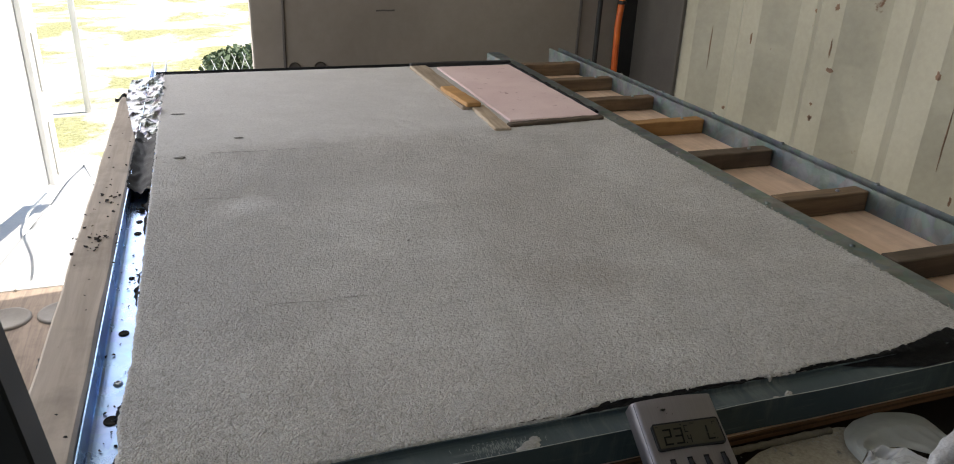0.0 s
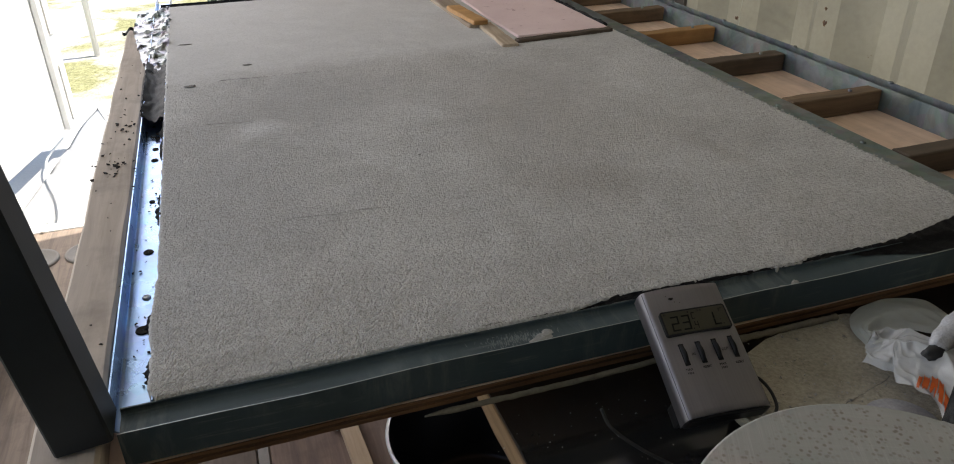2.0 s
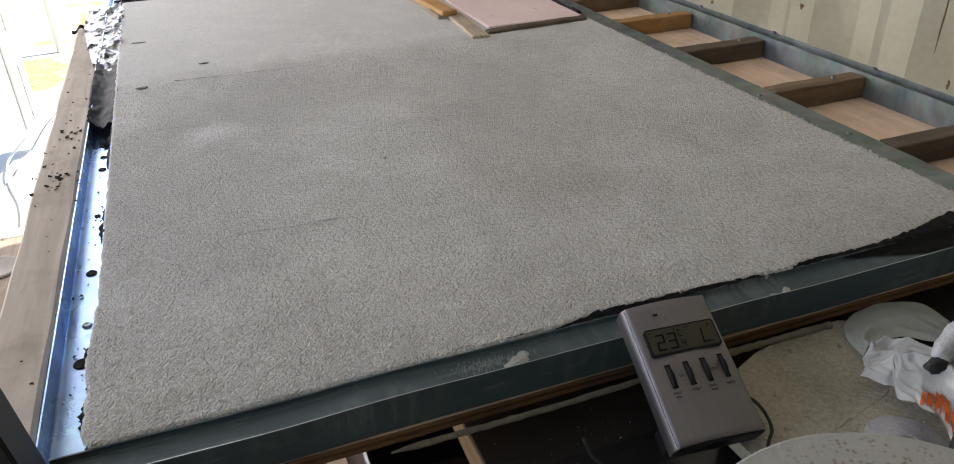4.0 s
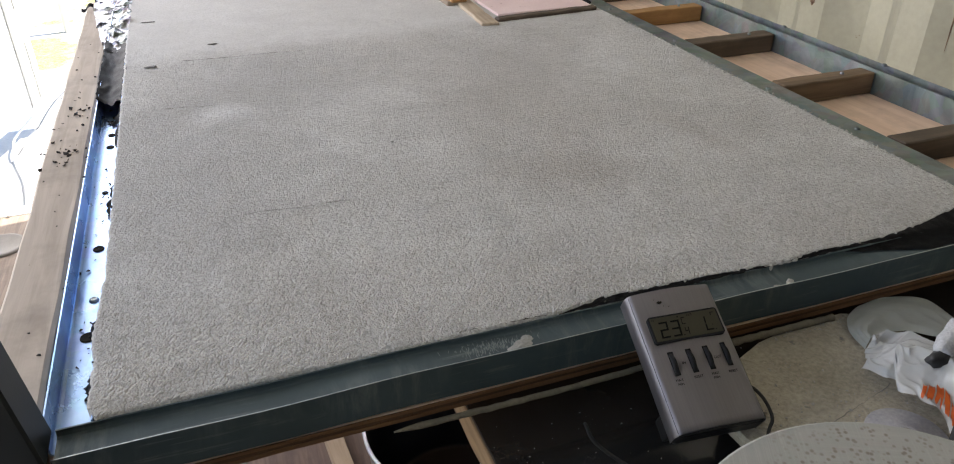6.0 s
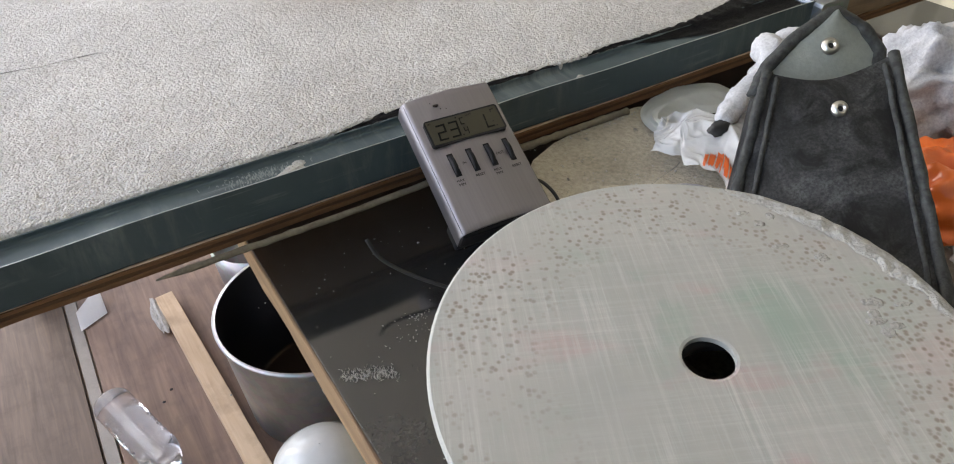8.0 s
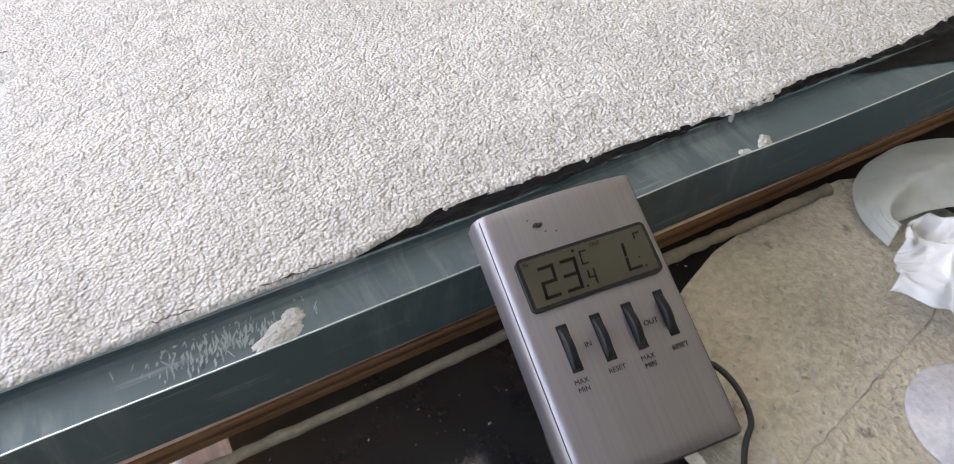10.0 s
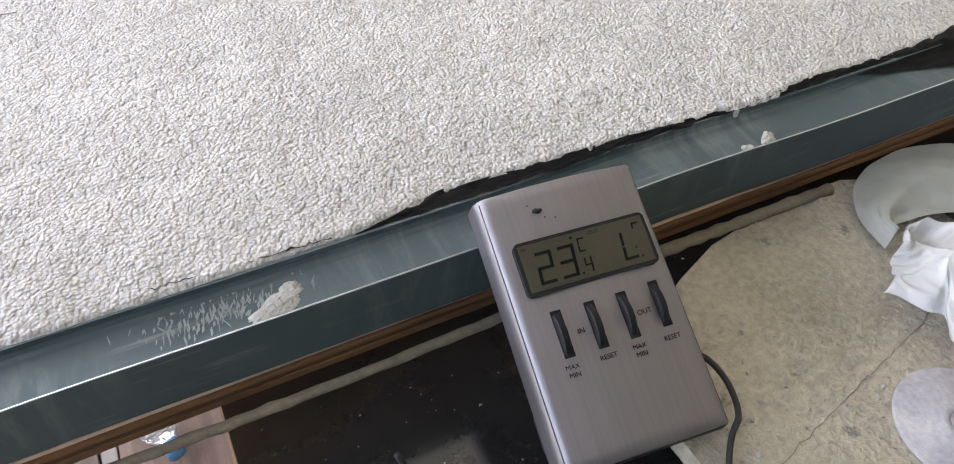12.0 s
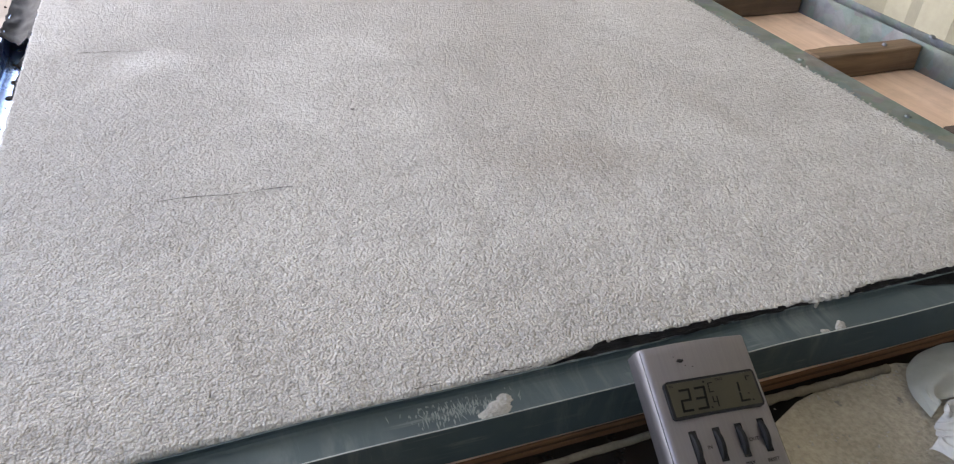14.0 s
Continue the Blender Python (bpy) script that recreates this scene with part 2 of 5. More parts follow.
M_PLY_GLUE = wood_material("plywood_inner_layer", (0.15, 0.082, 0.044), (0.07, 0.042, 0.025), "x", 0.92)
for edge in (M_PLY_EDGE, M_PLY_GLUE):
    edge.node_tree.nodes["Principled BSDF"].inputs["Specular IOR Level"].default_value = 0.15
M_FLOOR = wood_material("container_floor", (0.36, 0.28, 0.21), (0.20, 0.155, 0.12), "y", 0.8)
M_PINK = grainy("pink_foam", (0.70, 0.52, 0.50), (0.80, 0.63, 0.60), 9, 0.75, fine=0.06, fine_scale=300, bumpy=0.1, spots=(0.63, (0.42, 0.25, 0.24), 34))
M_FILM = grainy("black_film", (0.008, 0.008, 0.009), (0.026, 0.026, 0.028), 40, 0.55, bumpy=0.3)
M_FILM.node_tree.nodes["Principled BSDF"].inputs["Specular IOR Level"].default_value = 0.1
M_FILM_GREY = grainy("dusty_black_film", (0.012, 0.012, 0.013), (0.10, 0.10, 0.10), 60, 0.4, bumpy=0.4)
M_FILM_STREAK = grainy("mortar_streaked_film", (0.008, 0.008, 0.009), (0.026, 0.026, 0.027), 3, 0.55, fine=0.08, fine_scale=8, stretch=(60, 320, 60), bumpy=0.5, spots=(0.72, (0.16, 0.16, 0.16), 2.2))
M_FILM_STREAK.node_tree.nodes["Principled BSDF"].inputs["Specular IOR Level"].default_value = 0.15
M_BLACK = grainy("black_film_faced_board", (0.014, 0.014, 0.014), (0.034, 0.033, 0.032), 7, 0.12, fine=0.06, fine_scale=700, bumpy=0.012, spots=(0.70, (0.09, 0.09, 0.085), 26))
M_BLACK.node_tree.nodes["Principled BSDF"].inputs["Specular IOR Level"].default_value = 0.75
M_CEMENT = grainy("cement_dusted_board", (0.25, 0.225, 0.168), (0.46, 0.42, 0.335), 13, 0.85, fine=0.22, fine_scale=260, bumpy=1.0, bump_dist=0.0022, spots=(0.62, (0.19, 0.185, 0.165), 48))
M_MORTAR = grainy("mortar_crumb", (0.29, 0.28, 0.255), (0.43, 0.42, 0.385), 60, 0.9, fine=0.2, bumpy=0.8, bump_dist=0.002, fine_scale=500)
M_DIRT = grainy("dark_crumb", (0.012, 0.010, 0.009), (0.04, 0.03, 0.025), 90, 0.9, bumpy=0.5)
M_RECESS = grainy("recess_shade", (0.13, 0.12, 0.11), (0.26, 0.25, 0.23), 90, 0.9, bumpy=0.5)
M_ROD = grainy("dusty_rod", (0.125, 0.105, 0.074), (0.21, 0.182, 0.132), 60, 0.85, fine=0.2, bumpy=0.4)
M_WALL = grainy("cream_container_paint", (0.31, 0.297, 0.250), (0.40, 0.385, 0.33), 3, 0.5, fine=0.08, fine_scale=60, bumpy=0.12, bump_dist=0.002, spots=(0.70, (0.17, 0.10, 0.065), 16))
# for surfaces out of view, kept pale to bounce fill light
M_CEIL = grainy("pale_fill_paint", (0.62, 0.61, 0.575), (0.72, 0.71, 0.675), 3, 0.55, fine=0.06, fine_scale=60, bumpy=0.1)
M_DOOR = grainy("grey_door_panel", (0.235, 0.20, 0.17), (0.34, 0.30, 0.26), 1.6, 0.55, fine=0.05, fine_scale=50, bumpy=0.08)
M_POSTPAINT = grainy("brown_post_paint", (0.10, 0.09, 0.078), (0.155, 0.14, 0.12), 4, 0.55, fine=0.06, fine_scale=70, bumpy=0.1)
M_RUBBER = grainy("black_rubber", (0.012, 0.012, 0.012), (0.03, 0.03, 0.03), 20, 0.6, bumpy=0.1)
M_GASKET = plain("door_seam", (0.10, 0.085, 0.075), 0.7)
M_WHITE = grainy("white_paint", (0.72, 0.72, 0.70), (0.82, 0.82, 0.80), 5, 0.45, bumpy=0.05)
M_ORANGE = grainy("orange_plastic", (0.62, 0.11, 0.02), (0.80, 0.19, 0.03), 18, 0.35, bumpy=0.05)
M_RUST = grainy("rust_scratch", (0.16, 0.10, 0.07), (0.30, 0.19, 0.13), 60, 0.85, bumpy=0.4)
M_SMEAR = grainy("cement_wipe", (0.14, 0.17, 0.17), (0.24, 0.27, 0.265), 90, 0.85, bumpy=0.2)
M_TAB = grainy("pale_zinc_tab", (0.40, 0.43, 0.43), (0.52, 0.55, 0.55), 30, 0.5, 0.3, bumpy=0.1)
M_LID = grainy("faded_lid", (0.21, 0.19, 0.165), (0.30, 0.275, 0.24), 14, 0.75, fine=0.1, bumpy=0.15)


# ---- mesh helpers ----
def part(name, bm, material, parent=None, label="", smooth=False):
    me = bpy.data.meshes.new(name)
    bmesh.ops.recalc_face_normals(bm, faces=bm.faces)
    bm.to_mesh(me)
    bm.free()
    for mm in material if isinstance(material, (list, tuple)) else (material,):
        me.materials.append(mm)
    if smooth:
        me.polygons.foreach_set("use_smooth", [True] * len(me.polygons))
    ob = new(name, me)
    if parent is not None:
        ob.parent = parent
    if label:
        tagged(ob, label)
    return ob


def empty(name, label, category, group="", kind="", at=(0, 0, 0)):
    ob = new(name)
    ob.empty_display_size = 0.05
    ob.location = at
    return tagged(ob, label, category, group, kind)


def boxed(lo, hi, bevel=0.0, seg=2, m=None):
    bm = bmesh.new()
    bmesh.ops.create_cube(bm, size=1)
    lo, hi = Vector(lo), Vector(hi)
    for v in bm.verts:
        v.co = Vector([(a + b) / 2 + c * (b - a) for a, b, c in zip(lo, hi, v.co)])
    if bevel:
        bmesh.ops.bevel(bm, geom=bm.edges[:], offset=bevel, segments=seg, profile=0.6, affect="EDGES")
    if m is not None:
        bm.transform(m)
    return bm


def rough_box(lo, hi, bevel, cuts, amount, seed, scale=30):
    """A sawn timber: a box cut along its length, its faces and edges a little uneven."""
    bm = boxed(lo, hi, bevel, 1)
    size = [b - a for a, b in zip(lo, hi)]
    axis = size.index(max(size))
    for i in range(1, cuts):
        co, no = Vector((0, 0, 0)), Vector((0, 0, 0))
        co[axis], no[axis] = lo[axis] + size[axis] * i / cuts, 1
        bmesh.ops.bisect_plane(bm, geom=bm.verts[:] + bm.edges[:] + bm.faces[:], plane_co=co, plane_no=no)
    for v in bm.verts:
        v.co += amount * noise.noise_vector(v.co * scale + Vector((seed, 0, seed * 2)))
    return bm


def sweep(profile, path, closed=False):
    """Open or closed 2D profile (side, up) swept along a level path, as a sheet."""
    bm = bmesh.new()
    rings = []
    for i, p in enumerate(path):
        a, b = Vector(path[max(0, i - 1)]), Vector(path[min(len(path) - 1, i + 1)])
        d = (b - a).normalized()
        side = d.cross(Vector((0, 0, 1))).normalized()
        rings.append([bm.verts.new(Vector(p) + side * s + Vector((0, 0, u))) for s, u in profile])
    n = len(profile)
    for r, q in zip(rings, rings[1:]):
        for j in range(n if closed else n - 1):
            bm.faces.new((r[j], r[(j + 1) % n], q[(j + 1) % n], q[j]))
    if closed:
        bm.faces.new(rings[0][::-1]), bm.faces.new(rings[-1])
    return bm


def channel_profile(width, height, t=0.0012, r=0.003, lip=0.0):
    """Closed outline of a rolled U section open upwards, its outside at 0 to width."""
    out = [(0, 0), (0, -height + r), (r * 0.3, -height + r * 0.3), (r, -height), (width - r, -height), (width - r * 0.3, -height + r * 0.3), (width, -height + r), (width, 0)]
    inn = [(width - t, 0), (width - t, -height + r), (width - t - r * 0.3, -height + t + r * 0.3), (width - t - r, -height + t), (t + r, -height + t), (t + r * 0.3, -height + t + r * 0.3), (t, -height + r), (t, 0)]
    return out + inn


def tube(points, radius, sides=8, caps=True, wobble=0.0):
    bm = bmesh.new()
    rings = []
    for i, p in enumerate(points):
        a, b = Vector(points[max(0, i - 1)]), Vector(points[min(len(points) - 1, i + 1)])
        d = (b - a).normalized()
        s = d.orthogonal().normalized() if i == 0 else (rings[-1][1] - d * rings[-1][1].dot(d)).normalized()
        u = d.cross(s)
        r = radius[i] if isinstance(radius, (list, tuple)) else radius
        ring = []
        for k in range(sides):
            a2 = 2 * math.pi * k / sides
            q = Vector(p) + (s * math.cos(a2) + u * math.sin(a2)) * r
            if wobble:
                q += wobble * noise.noise_vector(q * 120)
            ring.append(bm.verts.new(q))
        rings.append((ring, s))
    for (r1, _), (r2, _) in zip(rings, rings[1:]):
        for k in range(sides):
            bm.faces.new((r1[k], r1[(k + 1) % sides], r2[(k + 1) % sides], r2[k]))
    if caps:
        bm.faces.new(rings[0][0][::-1]), bm.faces.new(rings[-1][0])
    return bm


def curve_points(ctrl, n=24):
    """Smooth line through control points (Catmull-Rom)."""
    c = [Vector(p) for p in ctrl]
    c = [c[0] * 2 - c[1]] + c + [c[-1] * 2 - c[-2]]
    out = []
    per = max(2, n // (len(c) - 3))
    for i in range(1, len(c) - 2):
        for k in range(per):
            t = k / per
            a, b, d, e = c[i - 1:i + 3]
            out.append(0.5 * ((2 * b) + (d - a) * t + (2 * a - 5 * b + 4 * d - e) * t * t + (3 * b - a - 3 * d + e) * t ** 3))
    return out + [c[-2]]


def lathe(profile, sides=48, m=None):
    bm = bmesh.new()
    rings = []
    for r, z in profile:
        rings.append([bm.verts.new((r * math.cos(2 * math.pi * k / sides), r * math.sin(2 * math.pi * k / sides), z)) for k in range(sides)])
    for a, b in zip(rings, rings[1:]):
        for k in range(sides):
            bm.faces.new((a[k], a[(k + 1) % sides], b[(k + 1) % sides], b[k]))
    if m is not None:
        bm.transform(m)
    return bm


def blob(at, size, seed, sub=2, rough=0.35):
    bm = bmesh.new()
    bmesh.ops.create_icosphere(bm, subdivisions=sub, radius=1)
    for v in bm.verts:
        k = 1 + rough * noise.noise(v.co * 1.7 + Vector((seed, seed * 3, 0)))
        v.co = Vector([a + c * s * k for a, c, s in zip(at, v.co, size)])
    return bm


def crumbs(name, spots, material, label, seed, parent=None):
    """Loose crumbs as one heap of small uneven bits: (x, y, z, spread x, spread y, count, size)."""
    rnd = random.Random(seed)
    bm = bmesh.new()
    for x, y, z, sx, sy, count, size in spots:
        for _ in range(count):
            s = size * rnd.uniform(0.4, 1.3)
            c = Vector((x + rnd.gauss(0, sx), y + rnd.gauss(0, sy), z + s * 0.4))
            vs = [bm.verts.new(c + Vector((rnd.uniform(-1, 1), rnd.uniform(-1, 1), rnd.uniform(-0.4, 0.9))) * s) for _ in range(7)]
            hull = bmesh.ops.convex_hull(bm, input=vs)
            bmesh.ops.delete(bm, geom=[g for g in hull["geom_interior"] if isinstance(g, bmesh.types.BMVert)], context="VERTS")
    ob = part(name, bm, material, parent)
    return tagged(ob, label, "debris", kind="stuff")


def grid_sheet(nx, ny, place):
    """A sheet of nx by ny cells whose points are place(u, v)."""
    bm = bmesh.new()
    vs = [[bm.verts.new(place(i / nx, j / ny)) for i in range(nx + 1)] for j in range(ny + 1)]
    for j in range(ny):
        for i in range(nx):
            bm.faces.new((vs[j][i], vs[j][i + 1], vs[j + 1][i + 1], vs[j + 1][i]))
    return bm


def thicken(bm, t):
    bmesh.ops.solidify(bm, geom=bm.faces[:], thickness=t)
    return bm


def interp(x, table):
    for (a, fa), (b, fb) in zip(table, table[1:]):
        if x <= b:
            k = (x - a) / (b - a)
            return fa + (fb - fa) * max(0, k)
    return table[-1][1]


# ---- the container and the ground outside ----
BACK, SILL, WALL, LEFT, REAR, ROOF = 2.05, 2.32, 1.60, -0.88, -5.691, 2.35

floor = tagged(new("floor"), "worn plywood floor of a shipping container", "floor", kind="structure")
for i in range(4):
    x0 = LEFT + i * 0.62
    part("plywood_sheet", rough_box((x0 + 0.002, REAR, -0.028), (min(x0 + 0.618, WALL + 0.04), SILL - 0.06, 0.0), 0.002, 12, 0.0015, i), M_FLOOR, floor)
part("sill", boxed((LEFT, SILL - 0.058, -0.12), (WALL + 0.04, SILL, 0.004), 0.004), M_WHITE, floor, "pale painted steel door sill")


def corrugated(x, y0, y1, z0, z1, pitch, depth, phase=0.0):
    bm = bmesh.new()
    pts, y = [], y0 + phase - pitch
    while y < y1 + pitch:
        for k, d in ((0.0, 0), (0.26, 0), (0.49, depth), (0.69, depth)):
            pts.append((y + k * pitch, d))
        y += pitch
    pts = [(min(max(a, y0), y1), d) for a, d in pts]
    zs = [z0 + (z1 - z0) * k / 10 for k in range(11)]
    rows = [[bm.verts.new((x + d + 0.002 * noise.noise(Vector((a * 3, zz * 3, 1))), a, zz)) for a, d in pts] for zz in zs]
    for a, b in zip(rows, rows[1:]):
        for i in range(len(pts) - 1):
            if pts[i + 1][0] - pts[i][0] > 1e-5:
                bm.faces.new((a[i], a[i + 1], b[i + 1], b[i]))
    bmesh.ops.solidify(bm, geom=bm.faces[:], thickness=-0.003)
    return bm


tagged(part("wall_right", corrugated(WALL, REAR, BACK + 0.1, 0.0, ROOF, 0.299, 0.050, -0.110), M_WALL), "cream painted corrugated steel container wall with rust scratches", "wall", kind="structure")
wall_r = bpy.data.objects["wall_right"]
for y, z, h, w in ((1.219, 1.05, 0.008, 0.008), (1.10, 1.075, 0.012, 0.012), (1.094, 0.975, 0.035, 0.004), (1.083, 0.925, 0.008, 0.022), (0.777, 0.974, 0.014, 0.012), (1.62, 0.885, 0.075, 0.0025), (1.397, 0.952, 0.02, 0.006), (0.737, 0.85, 0.10, 0.002), (1.115, 0.795, 0.01, 0.01), (1.12, 0.83, 0.006, 0.006), (1.534, 0.712, 0.008, 0.012), (0.70, 0.714, 0.015, 0.006)):
    k = ((y - (REAR - 0.110)) % 0.299) / 0.299
    d = interp(k, [(0, 0), (0.26, 0), (0.49, 0.050), (0.69, 0.050), (1.0, 0)])
    part("rust_scratch", blob((WALL + d - 0.001, y, z), (0.0016, w * 0.55, h * 0.6), y * 31, 3, 0.9), M_RUST, wall_r, "rusty paint scratch")
# out of view; the gap in this wall is added to let fill light in
wl = tagged(new("wall_left"), "unseen cream corrugated steel wall with an opening added for fill light", "wall", kind="structure")
part("rear_sheet", corrugated(LEFT - 0.04, REAR, -0.95, 0.0, ROOF, 0.303, 0.036), M_WALL, wl)
part("lower_sheet", corrugated(LEFT - 0.04, -0.95, SILL, 0.0, 0.55, 0.303, 0.036), M_WALL, wl)
part("header", boxed((LEFT - 0.045, -0.95, 2.24), (LEFT - 0.005, SILL, ROOF)), M_WALL, wl)
tagged(part("ceiling", boxed((LEFT - 0.08, REAR, ROOF), (WALL + 0.08, SILL, ROOF + 0.03)), M_CEIL), "cream steel container roof, out of view, made pale for fill light", "ceiling", kind="structure")
# unseen end wall, added to shut out sky light behind the camera
tagged(part("wall_rear", boxed((LEFT - 0.04, REAR - 0.05, 0.0), (WALL + 0.04, REAR, ROOF)), M_CEIL), "added unseen end wall, closed to skylight and pale for fill", "wall", kind="structure")

door = tagged(new("door_closed"), "closed grey-brown container door leaf with a dark seam", "door", kind="structure")
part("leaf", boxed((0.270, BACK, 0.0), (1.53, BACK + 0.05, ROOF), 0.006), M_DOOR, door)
for x in (0.37, 1.385):
    part("seam", tube(curve_points([(x, BACK - 0.001, 0.66), (x - 0.004, BACK - 0.002, 0.8), (x + 0.002, BACK - 0.002, 1.2), (x, BACK - 0.001, 2.2)], 20), 0.005, 6), M_GASKET, door)
for x in (0.395, 0.475):
    part("bolt_hole", lathe([(0.001, 0), (0.016, 0.0), (0.019, -0.003), (0.02, 0.004)], 16, pose(x, BACK - 0.003, 0.772, 90, 0, 0)), M_GASKET, door)
part("scuff", rough_box((0.66, BACK - 0.002, 0.945), (0.72, BACK + 0.001, 0.95), 0.0005, 6, 0.002, 4), M_GASKET, door)
part("corner_post", boxed((1.532, BACK - 0.03, 0.0), (1.60, BACK + 0.06, ROOF), 0.004), M_RUBBER, door, "dark steel corner post")
part("post_face", boxed((1.588, 1.735, 0.0), (1.66, BACK - 0.031, ROOF), 0.006), M_POSTPAINT, door, "dark brown painted steel corner post")
part("jamb", boxed((0.300, BACK + 0.0525, 0.0), (0.345, SILL, ROOF), 0.004), M_RUBBER, door, "dark rubber edged door jamb")

lever = empty("lashing_pole", "orange painted pole leaning in the dark container corner", "pole")
part("pole", tube([(1.50, 1.95, 0.0), (1.475, 1.94, 0.9), (1.545, 1.98, 1.5), (1.56, 1.99, 1.9)], 0.011, 10), M_ORANGE, lever, smooth=True)
part("clip", lathe([(0.012, -0.006), (0.015, -0.004), (0.015, 0.004), (0.012, 0.006)], 12, pose(1.485, 1.945, 0.98)), M_RUBBER, lever)
hose = empty("black_hose", "black rubber hose hanging down the container corner", "hose")
part("tube", tube(curve_points([(1.43, 1.99, 0.0), (1.425, 1.99, 0.8), (1.44, 1.995, 1.4), (1.44, 2.0, 2.2)], 16), 0.009, 8), M_RUBBER, hose, smooth=True)


def ground_material():
    m, n, l, b = mat("dry_gravel_and_grass", 0.95)
    v = coords(n, l)
    grass = noise_tex(n, l, v, 1.1, 6, 0.65, 0.4)
    stones = noise_tex(n, l, v, 22, 4, 0.7)
    col = ramp(n, l, stones, [(0.35, (0.50, 0.47, 0.42)), (0.6, (0.70, 0.67, 0.62))])
    green = ramp(n, l, noise_tex(n, l, v, 40, 3, 0.7), [(0.35, (0.24, 0.24, 0.10)), (0.65, (0.46, 0.44, 0.22))])
    l.new(mix(n, l, ramp(n, l, grass, [(0.47, (0, 0, 0)), (0.56, (1, 1, 1))]), col, green), b.inputs["Base Color"])
    bump(n, l, b, stones, 0.8, 0.03)
    return m


bm = grid_sheet(60, 60, lambda u, v: Vector((-1500 + 3000 * u if abs(u - 0.5) > 0.2 else (u - 0.5) * 60, -1500 + 3000 * v if abs(v - 0.5) > 0.2 else (v - 0.5) * 100, -0.16)))
tagged(part("ground", bm, ground_material()), "sunlit pale gravel ground with patchy dry grass", "ground", kind="structure")
M_CONC = grainy("pale_concrete", (0.58, 0.56, 0.52), (0.70, 0.68, 0.64), 3, 0.85, fine=0.1, fine_scale=90, bumpy=0.2)
tagged(part("pavement", boxed((-2.6, SILL + 0.01, -0.2), (0.9, 4.1, -0.145), 0.01), M_CONC), "sunlit pale concrete apron outside the container", "pavement", kind="structure")

# open door leaf outside
leaf = empty("open_door_leaf", "white container door leaf swung wide open outside", "door")
LEAF = pose(-0.885, SILL + 0.06, 0, 0, 0, -14.5)
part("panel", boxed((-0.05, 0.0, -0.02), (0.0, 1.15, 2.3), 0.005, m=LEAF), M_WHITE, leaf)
part("edge_post", boxed((0.0015, 1.05, -0.02), (0.028, 1.16, 2.3), 0.004, m=LEAF), M_WHITE, leaf)
for z in (0.02, 0.42, 1.2):
    part("hinge_plate", boxed((0.029, 1.09, z), (0.036, 1.14, z + 0.26), 0.003, m=LEAF), M_CONC, leaf)
pole = empty("fence_pole", "thin pale steel pole standing on the gravel", "pole")
part("pole", tube([(-0.665, 5.3, -0.16), (-0.655, 5.3, 2.2)], 0.02, 10), M_WHITE, pole, smooth=True)

# grey sheet lying against the sill
sheet_pts = [(-0.80, 2.37), (-0.20, 2.37), (-0.36, 3.20), (-0.56, 4.05)]
M_SHEET = grainy("grey_sheet", (0.62, 0.625, 0.63), (0.74, 0.745, 0.75), 4, 0.7, fine=0.05, fine_scale=80, bumpy=0.1)


def sheet_place(u, v):
    a, b = Vector((*sheet_pts[0], 0)).lerp(Vector((*sheet_pts[1], 0)), u), Vector((*sheet_pts[3], 0)).lerp(Vector((*sheet_pts[2], 0)), u)
    p = a.lerp(b, v)
    p.z = -0.135 + 0.03 * abs(noise.noise(Vector((p.x * 3, p.y * 2, 5))))
    return p


tagged(part("ground_sheet", thicken(grid_sheet(24, 40, sheet_place), 0.004), M_SHEET, smooth=True), "grey plastic sheet spread on the concrete outside", "sheet")
cord = empty("white_cable", "thin white cable lying over the door sill", "cable")
part("cable", tube(curve_points([(-0.56, 2.25, 0.008), (-0.56, 2.33, 0.008), (-0.57, 2.5, -0.10), (-0.60, 2.8, -0.10), (-0.70, 3.2, -0.10), (-0.66, 3.5, -0.09)], 40), 0.005, 8), M_WHITE, cord, smooth=True)


